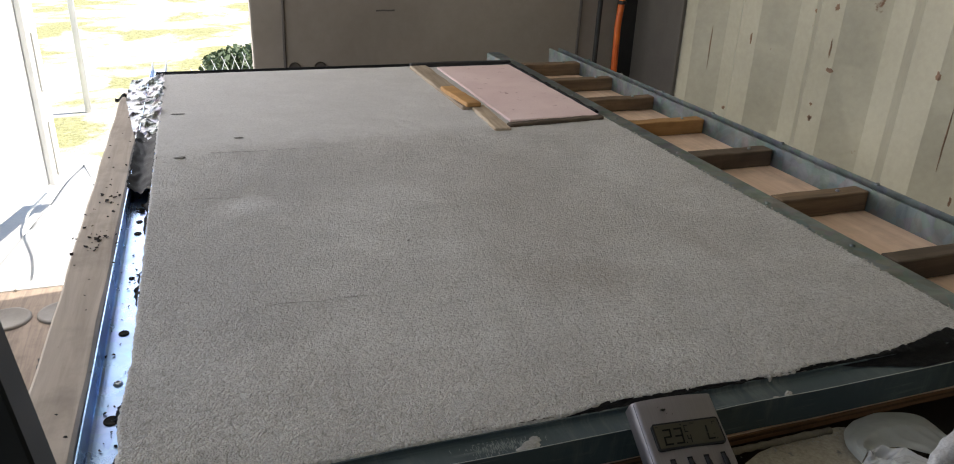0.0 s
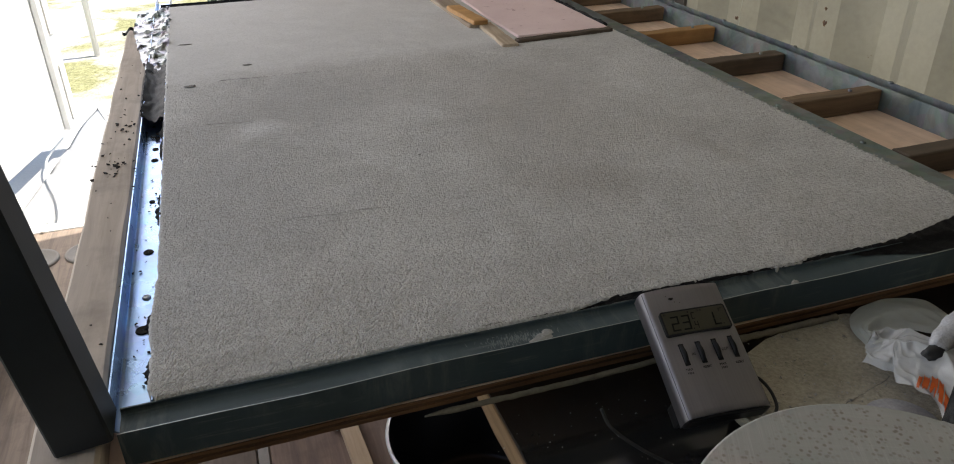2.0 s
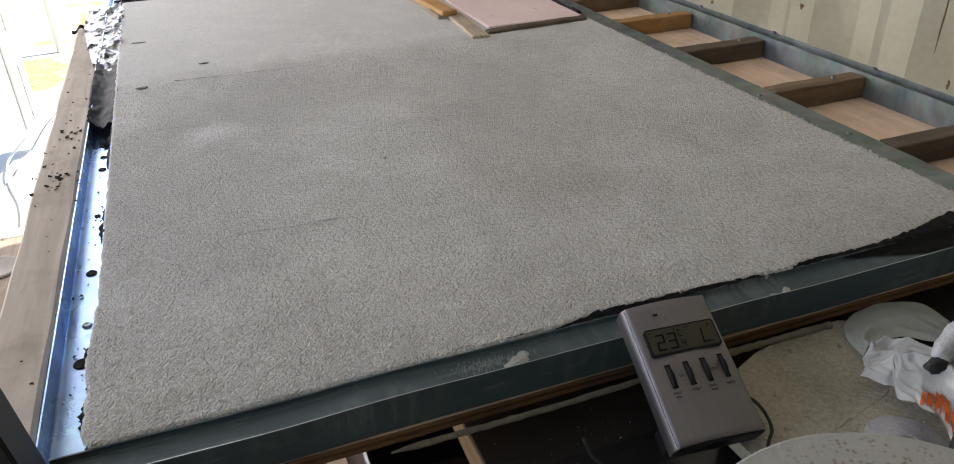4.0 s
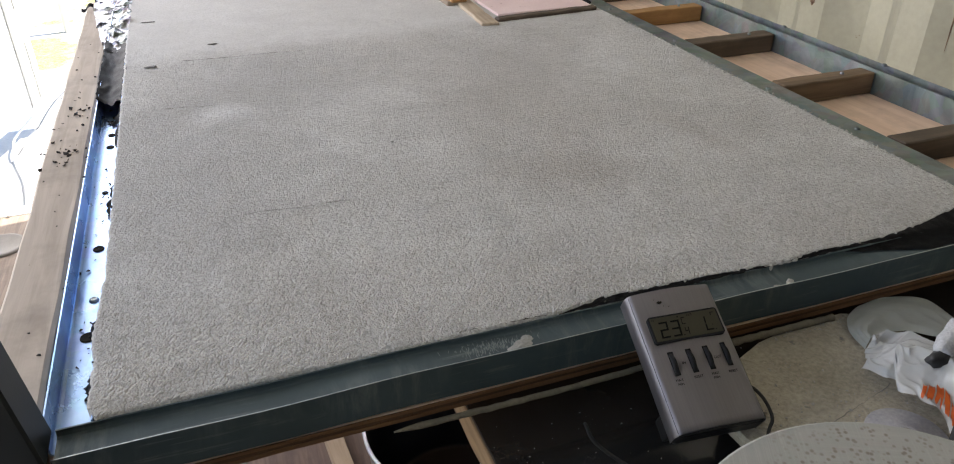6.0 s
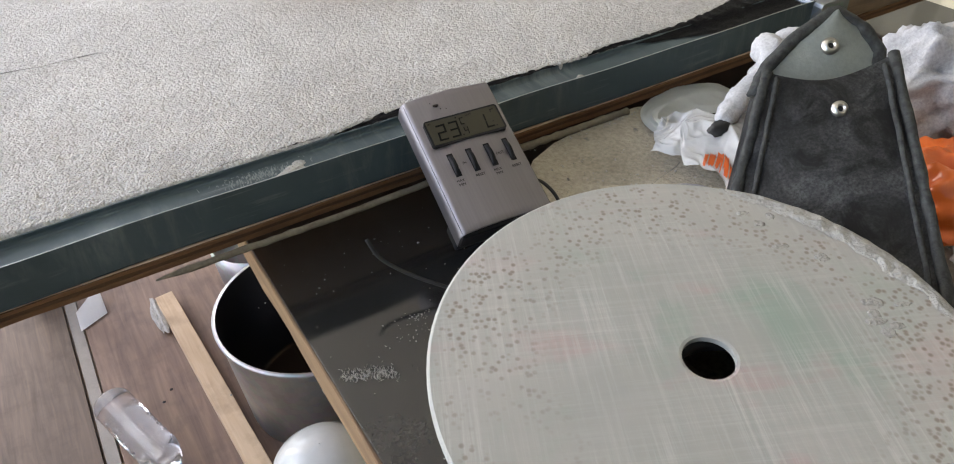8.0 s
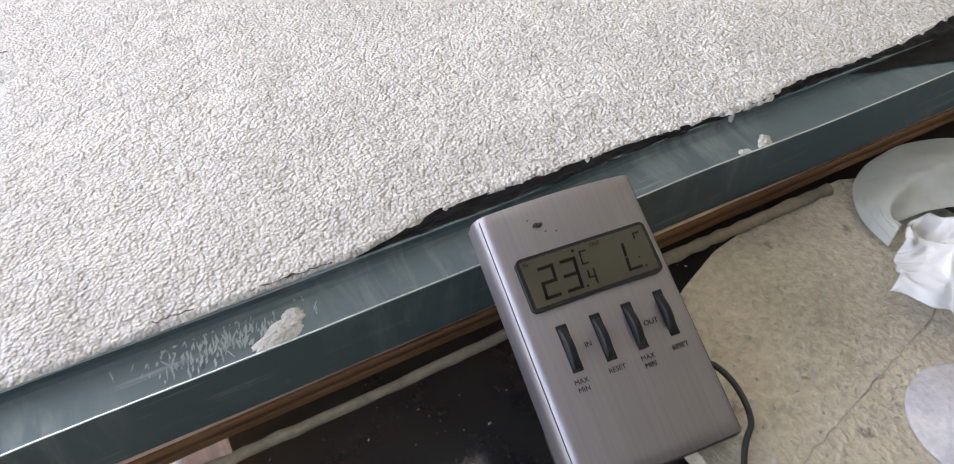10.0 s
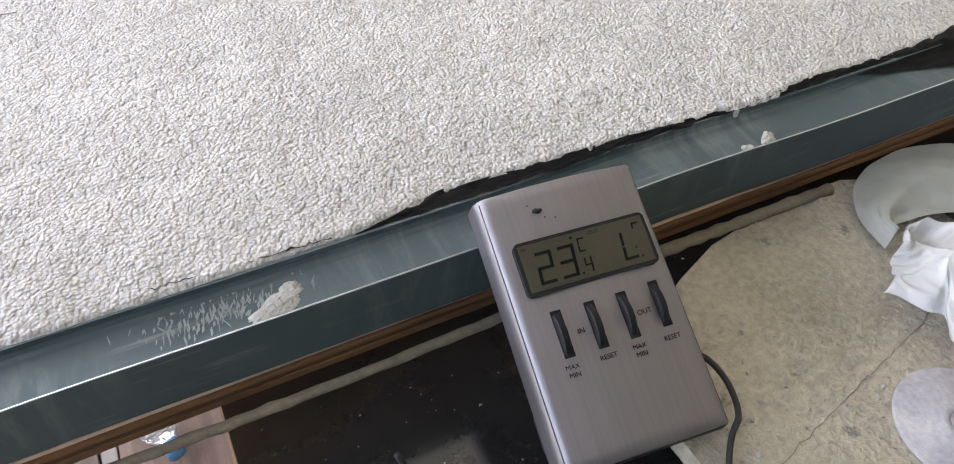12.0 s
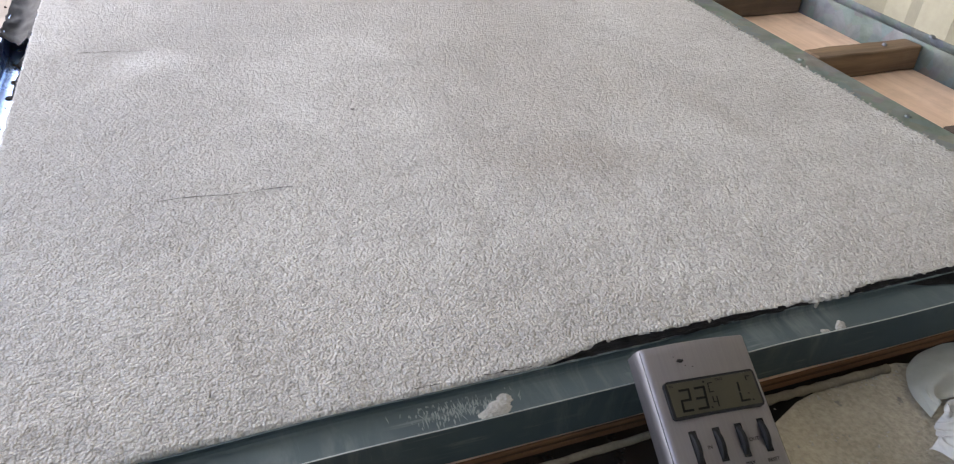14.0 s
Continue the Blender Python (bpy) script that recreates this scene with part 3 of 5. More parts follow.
def leafy(name, at, radius, height, seed, label):
    rnd = random.Random(seed)
    thing = empty(name, label, "bush")
    bm = bmesh.new()
    for k in range(7):
        a = rnd.uniform(0, 6.28)
        top = Vector(at) + Vector((math.cos(a) * radius * 0.6, math.sin(a) * radius * 0.6, height * rnd.uniform(0.5, 0.9)))
        t = tube([at, Vector(at).lerp(top, 0.5) + Vector((0, 0, 0.05)), top], [0.02, 0.012, 0.004], 5)
        me = bpy.data.meshes.new("tmp")
        t.to_mesh(me)
        t.free()
        bm.from_mesh(me)
        bpy.data.meshes.remove(me)
    part("stem", bm, M_WOOD_DARK, thing)
    bm = bmesh.new()
    for _ in range(3200):
        d = Vector((rnd.gauss(0, 1), rnd.gauss(0, 1), rnd.gauss(0, 1))).normalized() * rnd.uniform(0.55, 1.0)
        p = Vector(at) + Vector((d.x * radius, d.y * radius, height * 0.5 + d.z * height * 0.5))
        s = rnd.uniform(0.012, 0.028)
        e = [Vector((rnd.uniform(-1, 1), rnd.uniform(-1, 1), rnd.uniform(-1, 1))) * s for _ in range(2)]
        bm.faces.new([bm.verts.new(p + q) for q in (-e[0], e[1], e[0], -e[1])])
    part("leaves", bm, M_LEAF, thing)
    return thing


M_LEAF = grainy("green_leaves", (0.06, 0.09, 0.04), (0.12, 0.17, 0.08), 6, 0.6)
leafy("bush", (0.50, 5.95, -0.16), 0.42, 0.30, 3, "green bush behind a wire mesh outside")
net = empty("wire_mesh", "white wire mesh panel standing on the gravel outside", "fence")
for i in range(9):
    x = 0.02 + i * 0.075
    top = 0.02 + 0.15 * math.sin(math.pi * min(1, (i + 1) / 7) * 0.5)
    part("wire", tube([(x, 5.6, -0.16), (x + 0.10, 5.6, top)], 0.003, 5), M_WHITE, net)
    part("wire", tube([(x + 0.12, 5.604, -0.16), (x, 5.604, top)], 0.003, 5), M_WHITE, net)

for x, y, s in ((-0.395, 2.055, 1.0), (-0.555, 2.05, 1.0)):
    lid = empty("round_lid", "round faded plastic lid lying on the plywood floor", "lid", "lids on the floor", at=(x, y, 0))
    part("disc", lathe([(0.001, 0.006), (0.058, 0.006), (0.062, 0.009), (0.070, 0.009), (0.073, 0.005), (0.073, 0.0005)], 40), M_LID, lid, smooth=True)
board = empty("white_board", "white painted board lying on blocks on the floor", "board")
part("panel", boxed((-0.85, 1.30, 0.10), (-0.52, 1.66, 0.125), 0.003), M_WHITE, board)
part("block", boxed((-0.80, 1.35, 0.0), (-0.70, 1.60, 0.099), 0.003), M_WOOD_DARK, board)
scrap = empty("dark_rag", "dark crumpled rag lying on the container floor", "rag")
part("cloth", blob((-0.36, 1.70, 0.022), (0.05, 0.035, 0.022), 8, 3, 0.7), M_RUBBER, scrap, smooth=True)

# ---- workbench below the panel ----
bench = empty("workbench", "plain wooden trestle bench carrying the cast panel", "workbench")
part("tabletop", rough_box((-0.034, 0.0014, 0.8585), (1.10, 1.50, 0.8679), 0.001, 24, 0.0003, 2), M_PLY, bench, "pale plywood sheet")
for k, (z0, z1, out, mm) in enumerate(((0.8653, 0.8678, 0.0008, M_PLY_EDGE), (0.8625, 0.8652, 0.0004, M_PLY_GLUE), (0.8587, 0.8624, 0.0009, M_PLY_EDGE))):
    part("veneer", rough_box((-0.034, -out, z0), (1.10, 0.0013, z1), 0.0003, 60, 0.0004, k * 9 + 2, 60), mm, bench, "brown plywood edge layer")
for x, y in ((0.02, 1.20), (0.02, 1.42), (1.04, 0.45), (1.04, 1.42)):
    part("leg", rough_box((x - 0.03, y - 0.03, 0.0), (x + 0.03, y + 0.03, 0.8582), 0.003, 6, 0.001, x), M_WOOD_GREY, bench)
for x in (0.02, 1.04):
    part("rail", rough_box((x - 0.02, 0.46, 0.81), (x + 0.02, 1.34, 0.8582), 0.003, 8, 0.001, 3 + x), M_WOOD_GREY, bench)

# long weathered plank beside the channel
plank = empty("side_plank", "weathered grey-brown sawn plank with scattered dirt", "plank")
part("board", rough_box((-0.041, -0.12, 0.8686), (0.0045, 1.27, 0.8960), 0.003, 60, 0.0018, 9, 9), M_WOOD_GREY, plank)
crumbs("dirt_crumbs", [(-0.014, 0.64, 0.8960, 0.010, 0.02, 18, 0.0028), (-0.014, 0.50, 0.8960, 0.010, 0.02, 20, 0.0028), (-0.020, 0.55, 0.8960, 0.012, 0.06, 14, 0.002),
                       (-0.014, 0.25, 0.8960, 0.012, 0.15, 10, 0.0016), (-0.014, 0.9, 0.8960, 0.012, 0.2, 12, 0.0018)], M_DIRT, "dark soil crumbs scattered on the plank", 4)

# ---- the cast panel with its steel frame ----
frame_thing = empty("formwork", "galvanised steel channel frame holding the cast panel", "formwork")
prof = [(0, 0), (0, -0.0292), (0.0025, -0.0317), (0.0265, -0.0317), (0.029, -0.0292), (0.029, 0), (0.0277, 0), (0.0275, -0.0025), (0.0265, -0.0042), (0.0245, -0.0050), (0.0055, -0.0050), (0.0030, -0.0044), (0.0016, -0.0025), (0.0013, 0)]
path = [(0.868 - 0.8515 * k / 40, 0.0008 * math.sin(k * 0.5), H + 0.0004 * math.sin(k * 0.9)) for k in range(41)]
front = part("front_channel", sweep(prof, path, True), M_RAIL, frame_thing, "blue-green zinc channel with cement smears")
part("cut_edge", tube([(x, y + 0.0006, z + 0.0001) for x, y, z in path], 0.00035, 6), M_EDGE, front, "bright cut metal edge")
path = [(0.0075, 0.0032 + 1.545 * k / 40, H) for k in range(41)]
left_ch = part("left_channel", sweep([(s, u) for s, u in channel_profile(0.0315, 0.0240)], [(x, y + 0.028, z) for x, y, z in path], True), M_ZINC, frame_thing, "reflective zinc channel tinted sky blue, with punched holes")
path = [(0.862, 1.56 - 1.57 * k / 30, H) for k in range(31)]
right_ch = part("right_channel", sweep([(-0.040, -0.0317), (-0.040, -0.004), (-0.0385, -0.001), (-0.036, 0.0), (-0.004, 0.0), (-0.0015, -0.001), (0.0, -0.004), (0.0, -0.0317)], path, True), M_ZINC_DULL, frame_thing, "dull zinc channel turned face up")
path = [(0.862, 1.400, H + 0.004), (0.02, 1.400, H + 0.004)]
part("back_channel", sweep(channel_profile(0.028, 0.0355), path, True), M_RUBBER, frame_thing, "dark back channel")
post = part("corner_post", sweep([(0, 0), (0.002, 0.002), (0.034, 0.002), (0.036, 0.0), (0.036, -0.034), (0.034, -0.036), (0.002, -0.036), (0, -0.034)], [(0, 0, 0), (1, 0, 0)], True), M_POST, frame_thing, "black painted steel post rising from the corner")
post.matrix_basis = pose(-0.0208, 0.030, 0.8970, 0, -96.05, 0)


def screw(at, normal, parent, radius=0.0042, name="screw", metal=None):
    q = Vector(normal).to_track_quat("Z", "Y").to_matrix().to_4x4()
    return part(name, lathe([(0.0004, 0.0012), (radius * 0.35, 0.0013), (radius * 0.4, 0.0024), (radius * 0.8, 0.0018), (radius, 0.0004), (radius, -0.001)], 14, Matrix.Translation(at) @ q), metal or M_EDGE, parent, smooth=True)


FLOOR_Z = H - 0.0228
for y, s in ((0.16, 1.3), (0.305, 1.0), (0.56, 0.9), (0.60, 0.8), (0.43, 0.6)):
    part("punched_hole", lathe([(0.0003, 0.0006), (0.0042 * s, 0.0006), (0.0048 * s, 0.0012), (0.0052 * s, 0.0002)], 18, pose(0.0235, y, FLOOR_Z)), M_DIRT, left_ch, "dark punched hole")
screw((0.0245, 0.215, FLOOR_Z), (0, 0, 1), frame_thing)
for y in (0.40, 0.64, 0.86, 0.245, 1.06):
    screw((0.878 + 0.006 * math.sin(y * 30), y, H), (0, 0, 1), frame_thing, 0.0035, metal=M_ZINC_DULL)
crumbs("zinc_dirt", [(0.026, 0.655, FLOOR_Z, 0.005, 0.012, 14, 0.004), (0.024, 0.4, FLOOR_Z, 0.008, 0.12, 30, 0.0016), (0.026, 0.16, FLOOR_Z, 0.008, 0.05, 14, 0.0016), (0.010, 0.45, H, 0.001, 0.2, 6, 0.0022)],
       M_DIRT, "dark soil crumbs lying in the zinc channel", 5)

FRONT_EDGE = [(0.03, 0.0293), (0.3, 0.0293), (0.375, 0.0296), (0.4, 0.0328), (0.425, 0.0363), (0.462, 0.0338), (0.508, 0.0333), (0.568, 0.0298), (0.58, 0.0282), (0.608, 0.0282), (0.62, 0.0318), (0.635, 0.0333), (0.678, 0.0303), (0.72, 0.0318), (0.776, 0.0398), (0.8, 0.0458), (0.822, 0.0498), (0.835, 0.0378), (0.86, 0.0358)]
LEFT_EDGE = [(0.03, 0.041), (0.043, 0.035), (0.082, 0.037), (0.12, 0.034), (0.153, 0.036), (0.207, 0.039), (0.57, 0.0385), (1.42, 0.037)]
panel = empty("cast_panel", "rough grey bead concrete slab cast inside the steel frame", "concrete panel")


def slab_place(u, v):
    y = interp(0.03 + u * 0.83, FRONT_EDGE) * (1 - v) + 1.398 * v
    x0 = interp(y, LEFT_EDGE) + 0.0018 * noise.noise(Vector((y * 60, 0, 3))) + 0.0012 * noise.noise(Vector((y * 200, 0, 3)))
    x = x0 + (0.8595 - x0) * u
    y += (1 - v) ** 30 * (0.0002 + 0.0012 * min(1, max(0, x - 0.36) * 20)) * (noise.noise(Vector((x * 90, 4, 0))) + noise.noise(Vector((x * 260, 8, 0))))
    z = H + 0.0035 + 0.0012 * noise.noise(Vector((x * 7, y * 7, 0))) + 0.0005 * noise.noise(Vector((x * 40, y * 40, 3)))
    edge = min(u * 0.83, (1 - u) * 0.83, v * 1.38)
    return Vector((x, y, z - 0.0030 * max(0, 1 - edge / 0.004) ** 2))


def lattice(x, y, step, seed):
    """Smooth random heights of -1 to 1 over a lattice of the given step."""
    r = np.random.default_rng(seed).uniform(-1, 1, (int(0.95 / step) + 4, int(1.5 / step) + 4))
    i, j = np.floor(x / step).astype(int), np.floor(y / step).astype(int)
    u, v = x / step - i, y / step - j
    u, v = u * u * (3 - 2 * u), v * v * (3 - 2 * v)
    return (r[i, j] * (1 - u) + r[i + 1, j] * u) * (1 - v) + (r[i, j + 1] * (1 - u) + r[i + 1, j + 1] * u) * v


def slab_mesh(nx, ny):
    us, vs_ = np.linspace(0, 1, nx + 1), np.linspace(0, 1, ny + 1) ** 1.35
    front = np.array([slab_place(u, 0.0) for u in us])[:, 1]
    ys = front[None, :] * (1 - vs_[:, None]) + 1.398 * vs_[:, None]
    left = np.array([slab_place(0.0, v) for v in vs_])[:, 0]
    xs = left[:, None] + (0.8595 - left[:, None]) * us[None, :]
    trowel = 1 - 0.6 * np.clip((ys + 0.07 * lattice(xs, ys, 0.11, 3) - 0.82) / 0.09, 0, 1)
    relief = 0.00036 * lattice(xs, ys, 0.0105, 5) + 0.00008 * lattice(xs, ys, 0.0048, 6)
    zs = H + 0.0035 + 0.0009 * lattice(xs, ys, 0.13, 7) + 0.0004 * lattice(xs, ys, 0.025, 8) + relief * trowel
    edge = np.minimum(np.minimum(us * 0.83, (1 - us) * 0.83)[None, :], (vs_ * 1.38)[:, None])
    zs -= 0.0015 * np.clip(1 - edge / 0.003, 0, 1) ** 2 + 0.0022 * np.clip(1 - (ys - front[None, :]) / 0.04, 0, 1) ** 1.5
    n = (nx + 1) * (ny + 1)
    co = np.stack((xs, ys, zs), -1).reshape(-1, 3)
    ids = np.arange(n).reshape(ny + 1, nx + 1)
    quads = np.stack((ids[:-1, :-1], ids[:-1, 1:], ids[1:, 1:], ids[1:, :-1]), -1).reshape(-1, 4)
    rim = np.concatenate((ids[0, :], ids[1:, -1], ids[-1, -2::-1], ids[-2:0:-1, 0]))
    under = co[rim].copy()
    under[:, 2] = H - 0.0317
    low = n + np.arange(len(rim))
    skirt = np.stack((rim, low, np.roll(low, -1), np.roll(rim, -1)), -1)
    co, quads = np.concatenate((co, under)), np.concatenate((quads, skirt))
    me = bpy.data.meshes.new("slab")
    me.vertices.add(len(co))
    me.vertices.foreach_set("co", co.astype(np.float32).ravel())
    me.loops.add(quads.size)
    me.loops.foreach_set("vertex_index", quads.astype(np.int32).ravel())
    me.polygons.add(len(quads))
    me.polygons.foreach_set("loop_start", np.arange(0, quads.size, 4, dtype=np.int32))
    me.polygons.foreach_set("use_smooth", np.ones(len(quads), dtype=bool))
    me.update(calc_edges=True)
    me.validate()
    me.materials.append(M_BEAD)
    return me


slab = new("slab", slab_mesh(700, 760))
slab.parent = panel
# crumbly ridge where the slab meets the right channel
rnd = random.Random(12)
bm = bmesh.new()
for k in range(260):
    y = 0.06 + 0.75 * k / 260
    s = rnd.uniform(0.0007, 0.0019)
    bmesh.ops.create_icosphere(bm, subdivisions=1, radius=s, matrix=Matrix.Translation((0.8575 + rnd.gauss(0, 0.0022), y + rnd.gauss(0, 0.002), H + 0.0035)))
tagged(part("edge_ridge", bm, M_MORTAR, panel, "crumbly mortar ridge along the edge", True), kind="stuff")
# crack near the front edge; dents as raised patches, their shade painted on
bm = bmesh.new()
pts = [Vector((0.294 + 0.075 * k / 40, 0.0300 + 0.0038 * (1 - k / 40) + 0.0020 * noise.noise(Vector((k * 0.7, 0, 0))), H + 0.0015)) for k in range(41)]
part("crack", tube(pts, [0.00008 + 0.0007 * abs(noise.noise(Vector((k * 0.31, 5, 0)))) for k in range(41)], 5), M_DIRT, panel, "thin dark crack")
for x, y, sx, sy in ((0.075, 0.785, 0.010, 0.006), (0.168, 0.875, 0.010, 0.004), (0.34, 0.396, 0.0022, 0.0016), (0.07, 1.05, 0.013, 0.003)):
    part("dent", blob((x, y, H + 0.0040), (sx * 0.8, sy * 0.8, 0.0007), x * 50, 3, 0.8), M_RECESS, panel, "small dent drawn as a dark patch", True)

for a, b in (((0.085, 0.281), (0.264, 0.271)), ((0.718, 0.378), (0.827, 0.353)), ((0.049, 0.963), (0.146, 0.945)), ((0.09, 0.60), (0.22, 0.585)), ((0.12, 0.80), (0.30, 0.79))):
    pts = [Vector((*a, 0)).lerp(Vector((*b, 0)), k / 30) for k in range(31)]
    pts = [Vector((p.x, p.y + 0.003 * noise.noise(p * 25), slab_place((p.x - 0.04) / 0.82, (p.y - 0.028) / 1.37).z + 0.0001)) for p in pts]
    part("tooling_line", tube(pts, [0.00020 + 0.0006 * max(0, noise.noise(Vector((k * 0.4, a[0] * 9, 0)))) for k in range(31)], 5), M_RECESS, panel, "faint dark tooling line")

# torn black membrane along the front and right corner
def film_place(u, v):
    x = 0.379 + 0.480 * u
    back = interp(x, FRONT_EDGE) + 0.0012 * min(1, u * 12)
    back = 0.0282 + (back - 0.0282) * min(1, 0.15 + u * 14)
    low = interp(x, [(0.37, 0.0282), (0.655, 0.0282), (0.70, 0.020), (0.745, 0.007), (0.87, 0.003)]) + (0.002 * noise.noise(Vector((x * 45, 6, 0))) if x > 0.69 else 0)
    y = low + (back - low) * v
    if y < 0.0282:
        return Vector((x, y, H - 0.0040 + 0.0045 * max(0, (y - 0.020) / 0.0082) ** 2 + 0.0008 * noise.noise(Vector((x * 90, y * 200, 3)))))
    z = H + 0.0002 + 0.0010 * v + 0.0012 * noise.noise(Vector((x * 120, v * 2, 1))) + 0.0006 * noise.noise(Vector((x * 260, v * 9, 4)))
    return Vector((x, y + 0.0016 * noise.noise(Vector((x * 70, v, 7))), z))


film = empty("membrane_strip", "torn black plastic membrane between slab and channel", "membrane")
part("film", thicken(grid_sheet(260, 14, film_place), 0.0006), M_FILM_STREAK, film, smooth=True)
part("frayed_tip", thicken(grid_sheet(4, 12, lambda u, v: Vector((0.862 + 0.012 * (u - 0.5) * (1 - v * 0.85) + 0.004 * math.sin(v * 5), 0.040 + 0.01 * v * u, H + 0.002 + 0.034 * v))), 0.0006), M_FILM, film, smooth=True)


# crumpled tape and black film over the far part of the left channel
def foil_place(u, v):
    y = 0.905 + 0.50 * v
    w = interp(v, [(0, 0.036), (0.2, 0.048), (0.6, 0.070), (0.9, 0.070), (1.0, 0.045)])
    x = 0.042 - w * (1 - u)
    z = H - 0.004 + 0.006 * u + 0.013 * noise.noise(Vector((x * 45, y * 32, 2))) + 0.004 * noise.noise(Vector((x * 130, y * 90, 6)))
    return Vector((x + 0.004 * noise.noise(Vector((y * 60, u * 3, 1))), y, max(z, 0.8975)))


M_FOIL = zinc_material("crumpled_foil", (0.012, 0.012, 0.014), (0.50, 0.52, 0.55), 0.26, 34)
foil = empty("crumpled_tape", "crumpled silver and black foil tape over the channel", "tape")
part("tape", grid_sheet(22, 110, foil_place), M_FOIL, foil)
part("loose_tail", thicken(grid_sheet(10, 3, lambda u, v: Vector((-0.026 - 0.020 * u, 1.20 + 0.012 * v - 0.02 * u, 0.902 + 0.004 * math.sin(u * 6) + 0.004 * v))), 0.0005), M_FILM, foil, smooth=True)
black = empty("black_film_patch", "crinkled black film lying in the zinc channel", "film")
part("film", grid_sheet(14, 60, lambda u, v: Vector((0.006 + 0.036 * u + 0.002 * noise.noise(Vector((v * 20, u, 0))), 0.675 + 0.29 * v + 0.02 * noise.noise(Vector((u * 5, 0, 2))) * (1 - v), H + 0.0025 - (0.010 - 0.006 * v) * math.sin(math.pi * u) + 0.0018 * noise.noise(Vector((u * 5, v * 13, 3)))))), M_FILM, black, smooth=True)
for y0, y1, s in ((0.12, 0.16, 1), (0.05, 0.09, 2), (0.3, 0.42, 3), (0.46, 0.70, 4)):
    fl = empty("torn_film_edge", "ragged scrap of film at the slab edge", "film", "film scraps along the slab")
    part("film", thicken(grid_sheet(3, 30, lambda u, v, y0=y0, y1=y1, s=s: Vector((interp(y0 + (y1 - y0) * v, LEFT_EDGE) + 0.003 - (0.008 + 0.005 * noise.noise(Vector((v * 9, s, 0)))) * u * math.sin(math.pi * min(1, max(0.0, v))) ** 0.5,
        y0 + (y1 - y0) * v, H + 0.0025 - 0.006 * u + 0.002 * noise.noise(Vector((v * 14, u, s)))))), 0.0005), M_FILM, fl, smooth=True)

# pink foam board with its wooden strips
foam = empty("pink_foam_board", "pale pink rigid foam board let into the slab", "foam board")
part("board", rough_box((0.660, 0.872, H - 0.01), (0.850, 1.362, H + 0.0075), 0.002, 20, 0.0012, 5), M_PINK, foam)
STRIPS = [((0.596, 0.973, H - 0.002), (0.637, 1.372, H + 0.011), 0.5, M_WOOD_STRIP), ((0.615, 0.818, H - 0.002), (0.645, 0.99, H + 0.009), -3.0, M_WOOD_STRIP),
          ((0.646, 0.844, H - 0.002), (0.850, 0.863, H + 0.009), 5.0, M_WOOD_DARK)]
for k, (lo, hi, turn, mm) in enumerate(STRIPS):
    c = [(a + b) / 2 for a, b in zip(lo, hi)]
    st = empty("wooden_strip", "rough weathered wooden strip edging the pink foam", "wood strip", "strips round the foam", at=c)
    bmx = rough_box([a - b for a, b in zip(lo, c)], [a - b for a, b in zip(hi, c)], 0.002, 16, 0.0022, k * 7)
    part("lath", bmx, mm, st)
    st.rotation_euler = (0, 0, radians(turn))
ost = empty("wooden_strip", "short bright orange-brown splintered wooden strip beside the foam", "wood strip", "strips round the foam", at=(0.620, 1.045, H + 0.012))
part("lath", rough_box((-0.020, -0.075, -0.003), (0.012, 0.075, 0.006), 0.002, 12, 0.002, 31), M_WOOD_ORANGE, ost)
ost.rotation_euler = (0, 0, radians(4))
seal = empty("black_seal", "black bitumen seal between foam and channel", "seal")
part("bead", tube(curve_points([(0.856, 0.90 + 0.5 * k / 20, H + 0.005 + 0.001 * math.sin(k * 2.1)) for k in range(21)], 80), 0.0042, 6, wobble=0.002), M_FILM, seal, smooth=True)
back_strip = empty("dark_back_strip", "dark strip lying along the back edge of the slab", "strip")
part("strip", rough_box((0.60, 1.380, H), (0.862, 1.396, H + 0.013), 0.002, 12, 0.001, 3), M_RUBBER, back_strip)

part("end_tab", rough_box((0.868, -0.008, H - 0.028), (0.905, -0.0065, H - 0.001), 0.0005, 6, 0.0012, 5), M_TAB, frame_thing, "bent pale zinc tab")

# ---- ladder of timber rungs between the right channels ----
ladder = empty("ladder_frame", "steel channel frame with timber cross pieces on plywood", "frame")
path = [(1.066, 0.0, H), (1.066, 0.8, H), (1.058, 1.58, H)]
rail2 = part("outer_channel", sweep([(s, u + 0.004) for s, u in channel_profile(0.030, 0.0397)], path, True), M_ZINC_DULL, ladder, "dull zinc channel open upwards")
RUNGS = [(0.012, M_WOOD_RUNG), (0.205, M_WOOD_DARK), (0.415, M_WOOD_RUNG), (0.635, M_WOOD_DARK), (0.845, M_WOOD_ORANGE), (1.035, M_WOOD_RUNG), (1.225, M_WOOD_RUNG), (1.40, M_WOOD_RUNG)]
